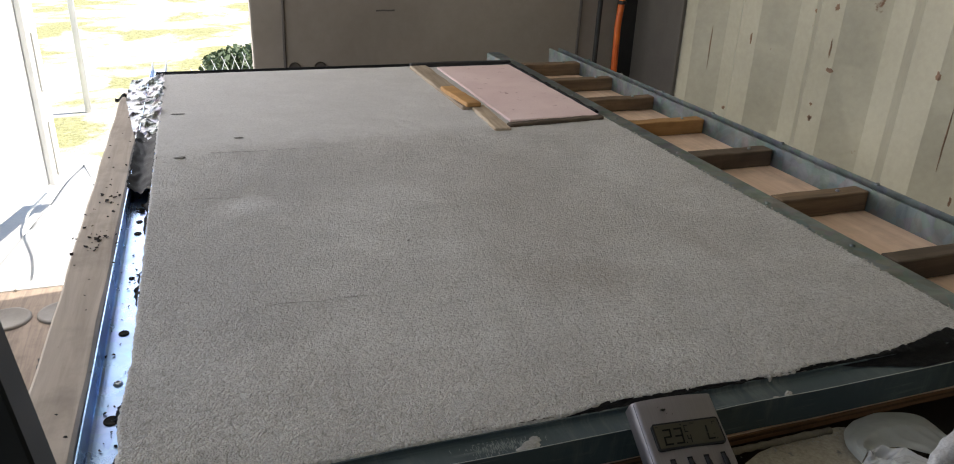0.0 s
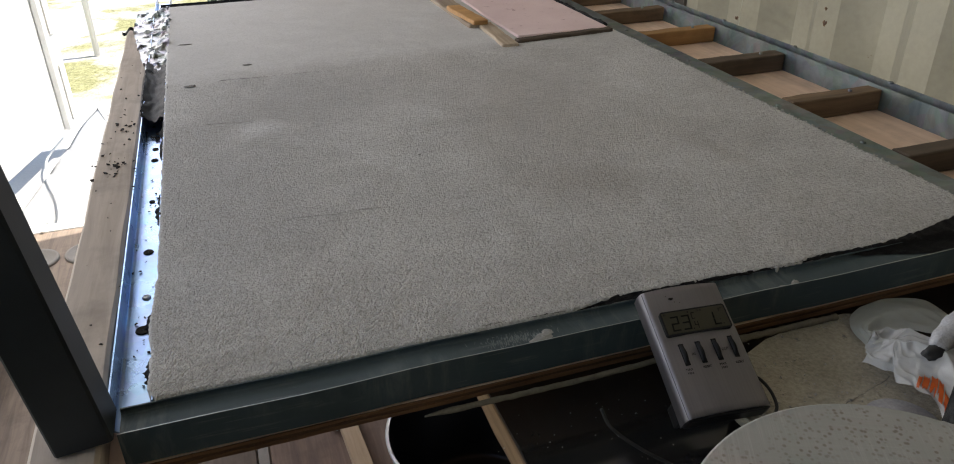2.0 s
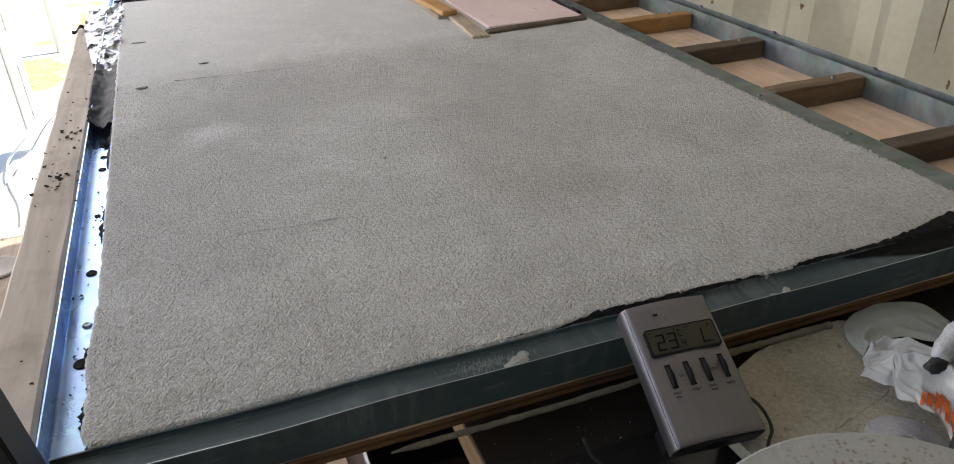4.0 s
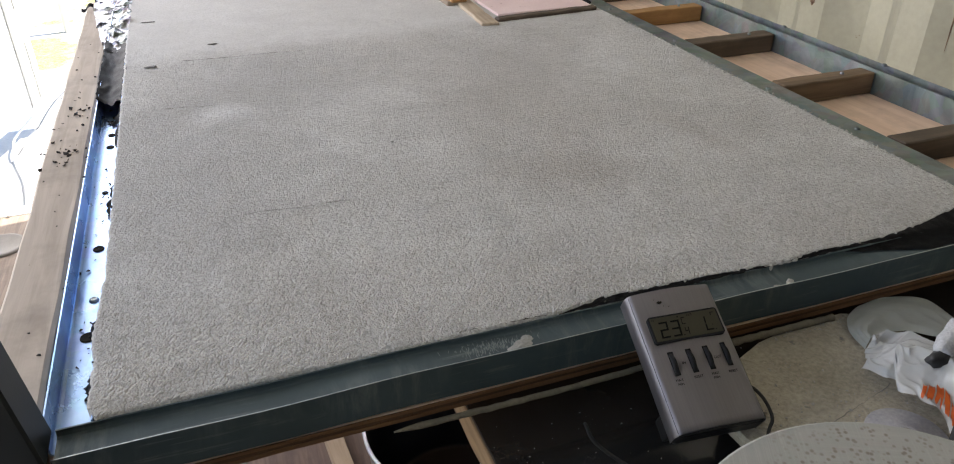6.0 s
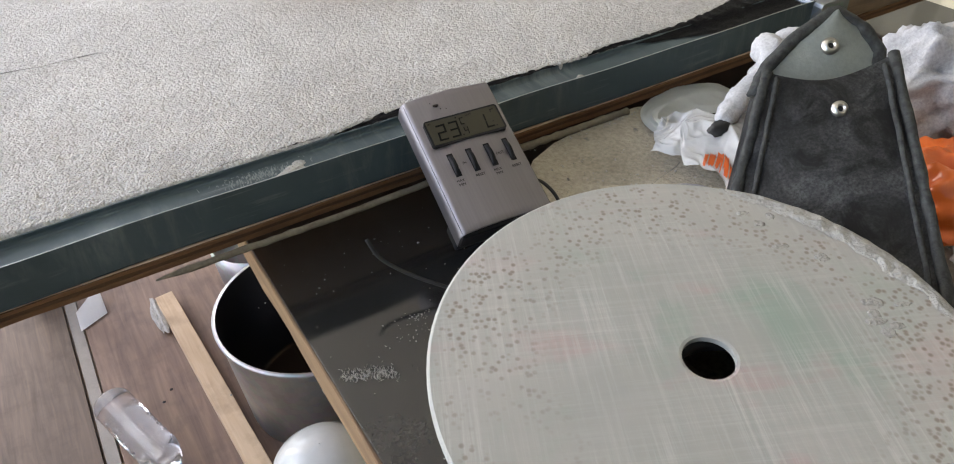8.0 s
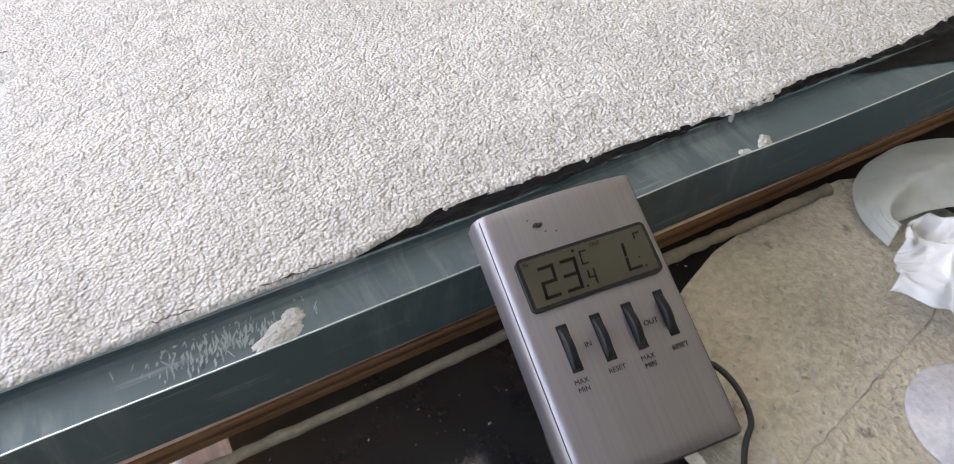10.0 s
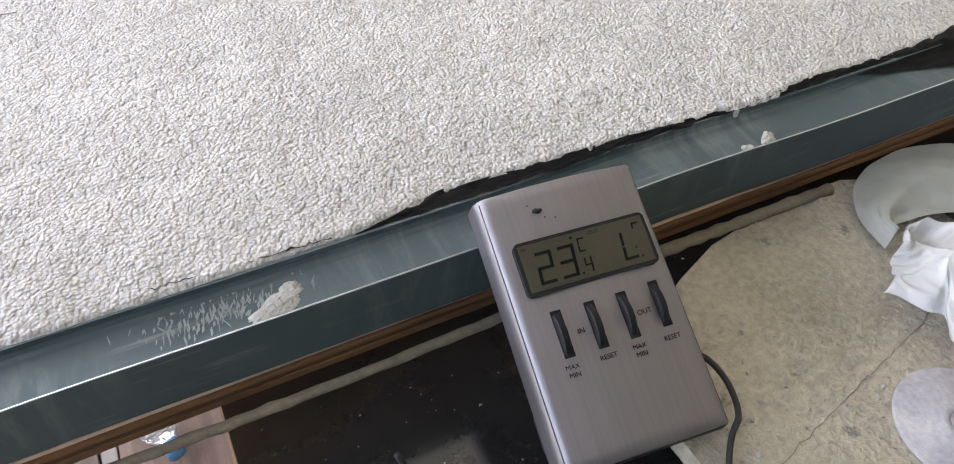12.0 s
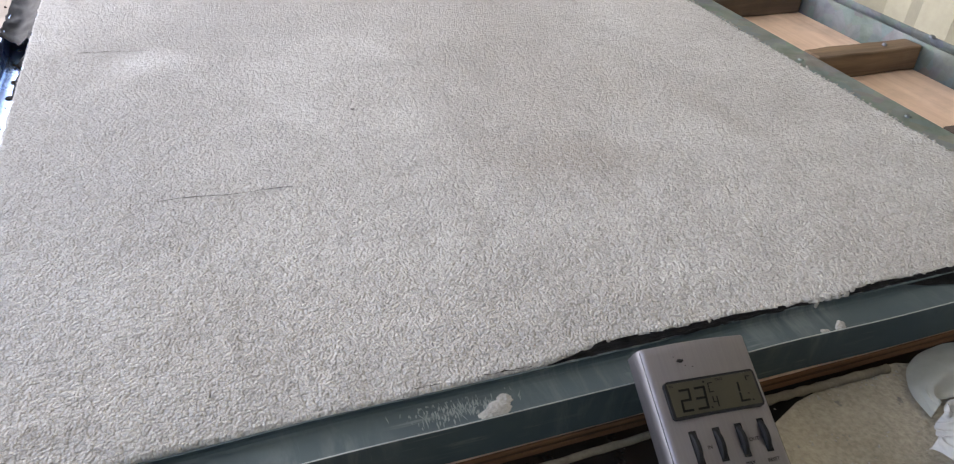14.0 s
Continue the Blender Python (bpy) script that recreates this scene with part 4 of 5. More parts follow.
for k, (y, mm) in enumerate(RUNGS):
    d = 0.004 * math.sin(k * 2.3)
    rung = part("rung", rough_box((0.9035, y - 0.014, 0.8686), (1.0645, y + 0.014, H - 0.002 + 0.002 * math.sin(k)), 0.0015, 10, 0.0016, k * 5 + 1), mm, ladder)
    screw((1.02 + d, y, H - 0.001 + 0.002 * math.sin(k)), (0, 0, 1), rung, 0.003, metal=M_ZINC_DULL)
    screw((1.093, y, H + 0.004), (0, 0, 1), ladder, 0.0040, metal=M_ZINC_DULL)

# ---- front: plywood edge, rod, boards ----
rod = empty("dusty_rod", "thin straight rod coated with grey mortar dust", "rod")
part("rod", tube([(0.232 + 0.395 * k / 60, -0.0100 - 0.0012 * math.sin(k * 0.1), 0.8600 + 0.0003 * math.sin(k * 0.2)) for k in range(61)], [0.0007 + 0.0006 * k if k < 3 else 0.0024 + (0.0011 * abs(math.sin(k * 1.7)) if k > 40 else 0) for k in range(61)], 12, wobble=0.0007), M_ROD, rod, smooth=True)

blackb = empty("black_board", "glossy black film-faced plywood board with dust specks", "board")
part("face", boxed((0.3035, -0.75, 0.818), (1.15, 0.28, 0.822), 0.0008), M_BLACK, blackb)
part("core", rough_box((0.302, -0.75, 0.790), (1.15, 0.28, 0.8178), 0.001, 40, 0.0010, 4), M_WOOD_CORE, blackb, "raw plywood edge")
for x, y in ((0.42, -0.70), (1.05, -0.70), (0.62, 0.20), (1.05, 0.20)):
    part("leg", boxed((x - 0.025, y - 0.025, 0.0), (x + 0.025, y + 0.025, 0.789), 0.003), M_WOOD_GREY, blackb)
crumbs("dust_specks", [(0.37, -0.07, 0.8222, 0.05, 0.05, 40, 0.0007), (0.372, -0.098, 0.8222, 0.007, 0.003, 50, 0.0005), (0.38, -0.02, 0.8222, 0.05, 0.01, 22, 0.0007), (0.37, -0.11, 0.8222, 0.012, 0.004, 30, 0.0006)],
       M_MORTAR, "pale mortar dust specks on the black board", 8)

# dry brushed mortar smear on the black board: many thin flat strokes
rnd = random.Random(21)
bm = bmesh.new()
for _ in range(260):
    k = rnd.random()
    c = Vector((0.310 + 0.030 * k + rnd.gauss(0, 0.0012), -0.118 - 0.015 * k + rnd.gauss(0, 0.0032), 0.82215 + rnd.uniform(0, 0.0003)))
    a, long, wide = radians(70 + rnd.gauss(0, 28)), rnd.uniform(0.0006, 0.0024), rnd.uniform(0.00012, 0.0004)
    d, e = Vector((math.cos(a), math.sin(a), 0)), Vector((-math.sin(a), math.cos(a), 0))
    foot = [bm.verts.new(c + d * long * i + e * wide * j) for i, j in ((-1, 0.3), (-0.3, -1), (1, -0.2), (0.4, 1))]
    tip = bm.verts.new(c + Vector((0, 0, 0.0003)))
    for i in range(4):
        bm.faces.new((foot[i], foot[(i + 1) % 4], tip))
tagged(part("mortar_smear", bm, M_MORTAR), "dry pale mortar smear brushed on the black board", "mortar smear", kind="stuff")

# grey mortar-dusted board with a rounded corner
outline = [(0.470, -0.70), (0.470, -0.125), (0.467, -0.08), (0.486, -0.055), (0.518, -0.0260), (0.546, -0.0145), (0.592, -0.0060), (0.640, -0.0055), (0.656, -0.012), (0.668, -0.035), (0.675, -0.07), (0.70, -0.70)]
bm = bmesh.new()
top = [bm.verts.new((x, y, 0.858)) for x, y in outline]
mid = [bm.verts.new((x + 0.001 * (x > 0.6) - 0.001 * (x <= 0.6), y + 0.0005, 0.853)) for x, y in outline]
low = [bm.verts.new((x, y, 0.8465)) for x, y in outline]
bm.faces.new(top)
for a, b in ((top, mid), (mid, low)):
    for i in range(len(a)):
        bm.faces.new((a[i], a[(i + 1) % len(a)], b[(i + 1) % len(a)], b[i]))
cem = empty("cement_board", "grey board caked with dried cement dust", "board")
part("slab", bm, M_CEMENT, cem)
part("packer", boxed((0.500, -0.66, 0.8225), (0.66, -0.10, 0.8462), 0.002), M_RUBBER, cem, "dark packing block")
part("crack", tube([(0.490 + 0.12 * k / 24, -0.122 + 0.029 * k / 24 + 0.002 * noise.noise(Vector((k * 0.9, 0, 0))), 0.8582) for k in range(25)], [0.00012 + 0.0004 * abs(noise.noise(Vector((k * 0.43, 9, 0)))) for k in range(25)], 5), M_RECESS, cem, "thin dark crack")
crumbs("mortar_chips", [(0.51, -0.10, 0.858, 0.02, 0.03, 26, 0.0014), (0.56, -0.10, 0.858, 0.04, 0.04, 190, 0.0008), (0.57, -0.11, 0.858, 0.03, 0.04, 50, 0.0013), (0.60, -0.016, 0.8585, 0.025, 0.003, 50, 0.0011)], M_MORTAR, "pale mortar chips on the cement board", 9)

# mortar lumps in the front channel
def crust(x, y, rx, ry, high, turn, seed):
    """A dried splash of mortar: ragged outline, pitted top."""
    def place(u, v):
        a, r = u * 2 * math.pi, v
        edge = 1 + 0.35 * noise.noise(Vector((math.cos(a) * 1.6, math.sin(a) * 1.6, seed))) + 0.18 * noise.noise(Vector((math.cos(a) * 5, math.sin(a) * 5, seed)))
        p = Matrix.Rotation(radians(turn), 3, "Z") @ Vector((math.cos(a) * r * edge * rx, math.sin(a) * r * edge * ry, 0))
        pit = noise.noise(p * 420 + Vector((seed, 0, 0))) + 0.6 * noise.noise(p * 900)
        return Vector((x, y, H - 0.0052)) + p + Vector((0, 0, high * (1 - r ** 3) * (0.8 + 0.28 * pit) + max(0, p.y + y - 0.0215) * 1.5))
    lump = empty("mortar_lump", "dried pale mortar lump stuck in the front channel", "mortar lump", "mortar lumps")
    bm = grid_sheet(56, 18, place)
    bmesh.ops.remove_doubles(bm, verts=bm.verts, dist=1e-6)
    part("lump", bm, M_MORTAR, lump, smooth=True)


rnd = random.Random(33)
bm = bmesh.new()
for _ in range(170):
    c = Vector((0.318 + rnd.gauss(0, 0.016), min(0.0235, max(0.008, 0.0165 + rnd.gauss(0, 0.004))), H - 0.00485))
    a, long, wide = radians(80 + rnd.gauss(0, 14)), rnd.uniform(0.0008, 0.0036), rnd.uniform(0.00015, 0.0006)
    d, e = Vector((math.cos(a), math.sin(a), 0)), Vector((-math.sin(a), math.cos(a), 0))
    long = min(long, (0.0240 - c.y) * 0.9 + 0.0004)
    bm.faces.new([bm.verts.new(c + d * long * i + e * wide * j + Vector((0, 0, rnd.uniform(0, 0.00012)))) for i, j in ((-1, 0.3), (-0.3, -1), (1, -0.2), (0.4, 1))])
tagged(part("cement_smear", bm, M_SMEAR, frame_thing, "chalky cement wiped across the channel"), kind="stuff")

crust(0.3385, 0.0100, 0.0125, 0.0056, 0.0021, 24, 3)
crust(0.3465, 0.0160, 0.0042, 0.0048, 0.0018, 60, 5)
crust(0.588, 0.0085, 0.0058, 0.0036, 0.0018, 40, 7)
crust(0.574, 0.0062, 0.0042, 0.0030, 0.0014, 0, 8)


# ---- thermometer ----
def thermometer():
    tl, tr, bl, br = (Vector(p) for p in ((0.420, 0.003, 0.924), (0.490, -0.004, 0.925), (0.411, -0.095, 0.875), (0.483, -0.104, 0.876)))
    u = (tr - tl + br - bl).normalized()
    n = u.cross(tl - bl + tr - br).normalized()
    v = n.cross(u)
    c = (tl + tr + bl + br) / 4 + u * 0.0012
    m = Matrix(((u.x, v.x, n.x, c.x), (u.y, v.y, n.y, c.y), (u.z, v.z, n.z, c.z), (0, 0, 0, 1)))
    W, L = 0.0355, 0.0555
    th = empty("digital_thermometer", "brushed silver digital thermometer leaning on the channel", "thermometer")
    th.matrix_world = m
    metal, nn, ll, bb = mat("brushed_aluminium", 0.5, 0.9)
    vec = coords(nn, ll, (400, 6, 6))
    br_ = noise_tex(nn, ll, vec, 2.0, 4, 0.6)
    ll.new(ramp(nn, ll, br_, [(0.3, (0.385, 0.368, 0.388)), (0.7, (0.43, 0.41, 0.432))]), bb.inputs["Base Color"])
    bump(nn, ll, bb, br_, 0.012, 0.0003)
    darkp = plain("black_plastic", (0.010, 0.010, 0.011), 0.42)
    wheelp = plain("dull_black_wheel", (0.012, 0.012, 0.013), 0.6)
    wheelp.node_tree.nodes["Principled BSDF"].inputs["Specular IOR Level"].default_value = 0.2
    lcdm = grainy("lcd_glass", (0.052, 0.047, 0.031), (0.062, 0.056, 0.038), 30, 0.35, bumpy=0.0)
    lcdm.node_tree.nodes["Principled BSDF"].inputs["Specular IOR Level"].default_value = 0.12
    ink = plain("lcd_ink", (0.007, 0.007, 0.006), 0.6)
    ink.node_tree.nodes["Principled BSDF"].inputs["Specular IOR Level"].default_value = 0.1
    # front plate, bowed across its width, with rolled sides
    roll = [(W - 0.0057 * (1 - math.sin(a)), -0.008 * (1 - math.cos(a))) for a in (radians(12 * k) for k in range(1, 8))]
    prof = [(-W, -0.017)] + [(-x, z) for x, z in reversed(roll)] + [(-0.0295 + 0.059 * k / 14, 0.0028 * (1 - ((k - 7) / 7) ** 2)) for k in range(15)] + roll + [(W, -0.017)]
    bm = bmesh.new()
    ys = [-L, -L + 0.0006] + [-L + 0.111 * k / 20 for k in range(1, 20)] + [L - 0.0006, L]
    rows = [[bm.verts.new((x, y, z - (0.0006 if abs(y) > L - 0.0003 else 0))) for x, z in prof] for y in ys]
    for a, b in zip(rows, rows[1:]):
        for i in range(len(prof) - 1):
            bm.faces.new((a[i], a[i + 1], b[i + 1], b[i]))
    bmesh.ops.solidify(bm, geom=bm.faces[:], thickness=0.0008)
    part("face_plate", bm, metal, th, "brushed silver metal face", True)
    bmb = boxed((-W + 0.0012, -L - 0.0012, -0.0195), (W - 0.0012, L + 0.0012, -0.0012), 0.003)
    part("case", bmb, darkp, th, "black plastic case")

    def lift(x):
        return 0.0028 * (1 - (x / 0.0295) ** 2)

    # display window in a black bezel
    bmz = boxed((-0.0275, 0.0113, -0.001), (0.0290, 0.0332, 0.0036))
    bmesh.ops.bevel(bmz, geom=[e for e in bmz.edges if abs(e.verts[0].co.z - e.verts[1].co.z) > 0.001], offset=0.0024, segments=5, profile=0.5, affect="EDGES")
    bez = part("bezel", bmz, wheelp, th, "glossy black display bezel")
    part("display", boxed((-0.0260, 0.0128, 0.0030), (0.0276, 0.0318, 0.0038), 0.0002), lcdm, bez, "olive grey liquid crystal display")

    def segs(text, x, y, h, z=0.00385):
        SEG = {"2": "abged", "3": "abgcd", "4": "fgbc", "C": "afed", "L": "fed", "c": "fa"}
        w, t = h * 0.54, h * 0.145
        for ch in text:
            for s in SEG[ch]:
                lo, hi = {"a": ((0, h - t), (w, h)), "d": ((0, 0), (w, t)), "g": ((0, h / 2 - t / 2), (w, h / 2 + t / 2)), "f": ((0, h / 2), (t, h)), "b": ((w - t, h / 2), (w, h)),
                          "e": ((0, 0), (t, h / 2)), "c": ((w - t, 0), (w, h / 2))}[s]
                g = t * 0.18
                bms = boxed((lo[0] + g, lo[1] + g, 0), (hi[0] - g, hi[1] - g, 0.0002))
                bms.transform(Matrix.Translation((x, y, z)) @ Matrix(((1, 0.10, 0, 0), (0, 1, 0, 0), (0, 0, 1, 0), (0, 0, 0, 1))))
                part("digit_segment", bms, ink, bez)
            x += w * 1.28

    segs("23", -0.0218, 0.0143, 0.0138)
    segs("4", -0.0022, 0.0146, 0.0064)
    segs("C", -0.0024, 0.0232, 0.0060)
    segs("L", 0.0146, 0.0148, 0.0122)
    segs("c", 0.0218, 0.0240, 0.0056)
    for x, y, r in ((-0.0034, 0.0150, 0.0005), (-0.0038, 0.0300, 0.0006), (0.0226, 0.0154, 0.0005), (0.0212, 0.0194, 0.0004)):
        part("digit_dot", lathe([(0.0001, 0.0002), (r, 0.0002), (r, 0)], 10, Matrix.Translation((x, y, 0.00385))), ink, bez)

    def word(txt, x, y, size, parent):
        cu = bpy.data.curves.new("lettering", "FONT")
        cu.body, cu.size, cu.align_x, cu.align_y, cu.extrude = txt, size, "CENTER", "CENTER", 0.00004
        tmp = bpy.data.objects.new("lettering", cu)
        me = bpy.data.meshes.new_from_object(tmp)
        bpy.data.objects.remove(tmp)
        me.materials.append(ink)
        ob = new("lettering", me)
        ob.parent = parent
        ob.location = (x, y, (0.0040 if parent is bez else lift(x) + 0.0005))
        return tagged(ob, "printed word " + txt)

    word("IN", -0.0240, 0.0300, 0.0022, bez)
    word("OUT", 0.0060, 0.0300, 0.0022, bez)
    # thumb sliders
    for k, x in enumerate((-0.0191, -0.0054, 0.0083, 0.0231)):
        y = (-0.0050, -0.0053, -0.0052, -0.0043)[k]
        part("slot", boxed((x - 0.0022, y - 0.0094, 0.0), (x + 0.0022, y + 0.0094, lift(x) + 0.0003), 0.0002), wheelp, th)
        bmw = lathe([(0.0001, -0.0016), (0.0106, -0.0016), (0.0112, -0.0010), (0.0112, 0.0010), (0.0106, 0.0016), (0.0001, 0.0016)], 40)
        bmw.transform(Matrix.Translation((x - 0.0002, y, lift(x) - 0.0074)) @ pose(0, 0, 0, 0, 90, 0))
        part("slider_wheel", bmw, wheelp, th, "ridged black slider wheel")
    word("IN", -0.0120, -0.0060, 0.0029, th)
    word("OUT", 0.0152, -0.0058, 0.0029, th)
    for x in (-0.0197, 0.0081):
        word("MAX", x, -0.0180, 0.0027, th)
        word("MIN", x, -0.0211, 0.0027, th)
    word("RESET", -0.0051, -0.0182, 0.0027, th)
    word("RESET", 0.0230, -0.0182, 0.0027, th)
    part("dirt_fleck", blob((-0.0130, 0.0445, lift(-0.013) + 0.0006), (0.0022, 0.0010, 0.0008), 4, 2, 0.6), M_DIRT, th)
    for x, y in ((-0.0105, 0.0412), (-0.0065, 0.0400), (-0.016, 0.0475)):
        part("dirt_fleck", blob((x, y, lift(x) + 0.0004), (0.0005, 0.0003, 0.0003), x * 900, 1, 0.4), M_DIRT, th)
    # fold-out stand that props the lower end on the black board
    part("stand", boxed((-0.030, -0.047, -0.0440), (0.026, -0.030, -0.0196), 0.002), darkp, th, "black plastic fold-out stand")
    return th, m


thermo, TM = thermometer()
lead = empty("probe_cable", "thin black probe cable curling from the thermometer", "cable")
ctrl = [TM @ Vector(p) for p in ((0.0335, -0.026, -0.012), (0.0395, -0.030, -0.011), (0.0440, -0.041, -0.011), (0.0435, -0.054, -0.011), (0.037, -0.063, -0.013))] + [Vector(p) for p in ((0.462, -0.128, 0.850), (0.44, -0.122, 0.830), (0.420, -0.105, 0.8245), (0.403, -0.091, 0.830), (0.383, -0.076, 0.840), (0.367, -0.063, 0.853), (0.3615, -0.0555, 0.867))]
part("cable", tube(curve_points(ctrl, 110), 0.0013, 8), M_RUBBER, lead, smooth=True)

# ---- disc, pouch, bags ----
def disc_material():
    """Pale green disc under dried cement wash: crossing brush strokes, pink smear, brown specks near the rim."""
    m, n, l, b = mat("dusty_disc_face", 0.6)
    v = coords(n, l)
    big = noise_tex(n, l, v, 9, 5, 0.6, 0.5)
    col = ramp(n, l, big, [(0.32, (0.245, 0.325, 0.268)), (0.45, (0.345, 0.345, 0.315)), (0.7, (0.405, 0.39, 0.36))])
    smear = noise_tex(n, l, coords(n, l, (10, 26, 7)), 1.3, 3, 0.5)
    col = mix(n, l, ramp(n, l, smear, [(0.56, (0, 0, 0)), (0.68, (0.5, 0.5, 0.5))]), col, (0.46, 0.28, 0.275))
    rad = n.new("ShaderNodeVectorMath")
    rad.operation = "LENGTH"
    l.new(v, rad.inputs[0])
    rim = ramp(n, l, rad.outputs["Value"], [(0.070, (0, 0, 0)), (0.098, (1, 1, 1)), (0.126, (1, 1, 1)), (0.129, (0, 0, 0))])
    col = mix(n, l, mix(n, l, 0.45, (0, 0, 0), rim), col, (0.41, 0.39, 0.355))
    for stretch, k, tone in (((230, 6, 6), 0.46, (0.58, 0.575, 0.54)), ((6, 210, 6), 0.26, (0.56, 0.56, 0.52)), ((300, 9, 9), 0.40, (0.30, 0.33, 0.30)), ((9, 330, 9), 0.24, (0.31, 0.34, 0.31))):
        stroke = noise_tex(n, l, coords(n, l, stretch), 1.5, 5, 0.7, 0.15)
        where = noise_tex(n, l, v, 10 + k * 20, 3, 0.5)
        fac = mix(n, l, 1.0, ramp(n, l, stroke, [(0.48, (0, 0, 0)), (0.66, (k, k, k))]), ramp(n, l, where, [(0.38, (0.15, 0.15, 0.15)), (0.6, (1, 1, 1))]), "MULTIPLY")
        col = mix(n, l, fac, col, tone)
    spots = n.new("ShaderNodeTexVoronoi")
    spots.inputs["Scale"].default_value = 260
    l.new(v, spots.inputs["Vector"])
    area = mix(n, l, 1.0, rim, ramp(n, l, noise_tex(n, l, v, 14, 4, 0.6), [(0.40, (0, 0, 0)), (0.52, (1, 1, 1))]), "MULTIPLY")
    dot = mix(n, l, 1.0, ramp(n, l, spots.outputs["Distance"], [(0.18, (0.8, 0.8, 0.8)), (0.42, (0, 0, 0))]), area, "MULTIPLY")
    l.new(mix(n, l, dot, col, (0.20, 0.16, 0.12)), b.inputs["Base Color"])
    bump(n, l, b, noise_tex(n, l, v, 220, 4, 0.6), 0.3, 0.0006)
    return m


disc = empty("grinding_disc", "large dusty pale green grinding disc with a centre hole", "disc", at=(0.436, -0.284, 0.9125))
part("disc", lathe([(0.0125, 0.0), (0.0125, 0.003), (0.014, 0.0035), (0.1300, 0.0035), (0.1315, 0.0025), (0.1315, 0.0005), (0.1305, 0.0), (0.0125, 0.0)], 96), disc_material(), disc)
disc.rotation_euler = (radians(4), radians(1), radians(-25))


def rim_crust(u, v):
    a = radians(2 + 66 * u)
    wide = 0.015 * (math.sin(math.pi * u) ** 0.5) * (0.8 + 0.5 * noise.noise(Vector((u * 9, 1, 0)))) + 0.001
    r = 0.1312 - wide * (1 - v)
    high = 0.0036 * math.sin(math.pi * (0.12 + 0.76 * v)) * (0.7 + 0.6 * noise.noise(Vector((u * 22, v * 2.5, 3)))) * math.sin(math.pi * u) ** 0.4
    return Vector((math.cos(a) * r, math.sin(a) * r, 0.0030 + high))


part("mortar_rim", grid_sheet(110, 12, rim_crust), M_MORTAR, disc, "dried mortar along the rim", True)
dabs = random.Random(31)
for k in range(12):
    a, r_ = radians(dabs.uniform(2, 64)), dabs.uniform(0.088, 0.116)
    part("mortar_dab", blob((math.cos(a) * r_, math.sin(a) * r_, 0.0035), (dabs.uniform(0.0022, 0.0060), dabs.uniform(0.0014, 0.0034), 0.0003), k * 3.7, 3, 0.4), M_MORTAR, disc, smooth=True)
tub = empty("black_tub", "upturned black plastic tub under the disc", "tub", at=(0.436, -0.30, 0.8225))
part("tub", lathe([(0.085, 0.0), (0.08, 0.01), (0.065, 0.085), (0.060, 0.0875), (0.030, 0.0875), (0.030, 0.080)], 40), M_RUBBER, tub, smooth=True)

def leather_material():
    """Black leather rubbed grey in patches, with a fine pebbled grain."""
    m, n, l, b = mat("black_dusty_leather", 0.48)
    v = coords(n, l)
    worn = noise_tex(n, l, v, 30, 7, 0.72, 0.9)
    grain = noise_tex(n, l, v, 620, 3, 0.6)
    area = noise_tex(n, l, v, 11, 3, 0.5)
    both = mix(n, l, 1.0, ramp(n, l, worn, [(0.39, (0, 0, 0)), (0.64, (1, 1, 1))]), ramp(n, l, area, [(0.36, (0.1, 0.1, 0.1)), (0.60, (1, 1, 1))]), "MULTIPLY")
    both = mix(n, l, 1.0, both, ramp(n, l, grain, [(0.35, (0.35, 0.35, 0.35)), (0.62, (1, 1, 1))]), "MULTIPLY")
    l.new(mix(n, l, both, (0.014, 0.015, 0.017), (0.25, 0.26, 0.265)), b.inputs["Base Color"])
    bump(n, l, b, grain, 0.5, 0.0007)
    return m


M_LEATHER = leather_material()
M_SUEDE = grainy("grey_green_lining", (0.30, 0.33, 0.30), (0.44, 0.47, 0.435), 40, 0.8, fine=0.1, bumpy=0.3)
M_PIPING = grainy("piping", (0.008, 0.009, 0.009), (0.052, 0.055, 0.052), 260, 0.8, bumpy=0.6)
M_CHROME = plain("chrome_snap", (0.55, 0.54, 0.51), 0.32, 1.0)


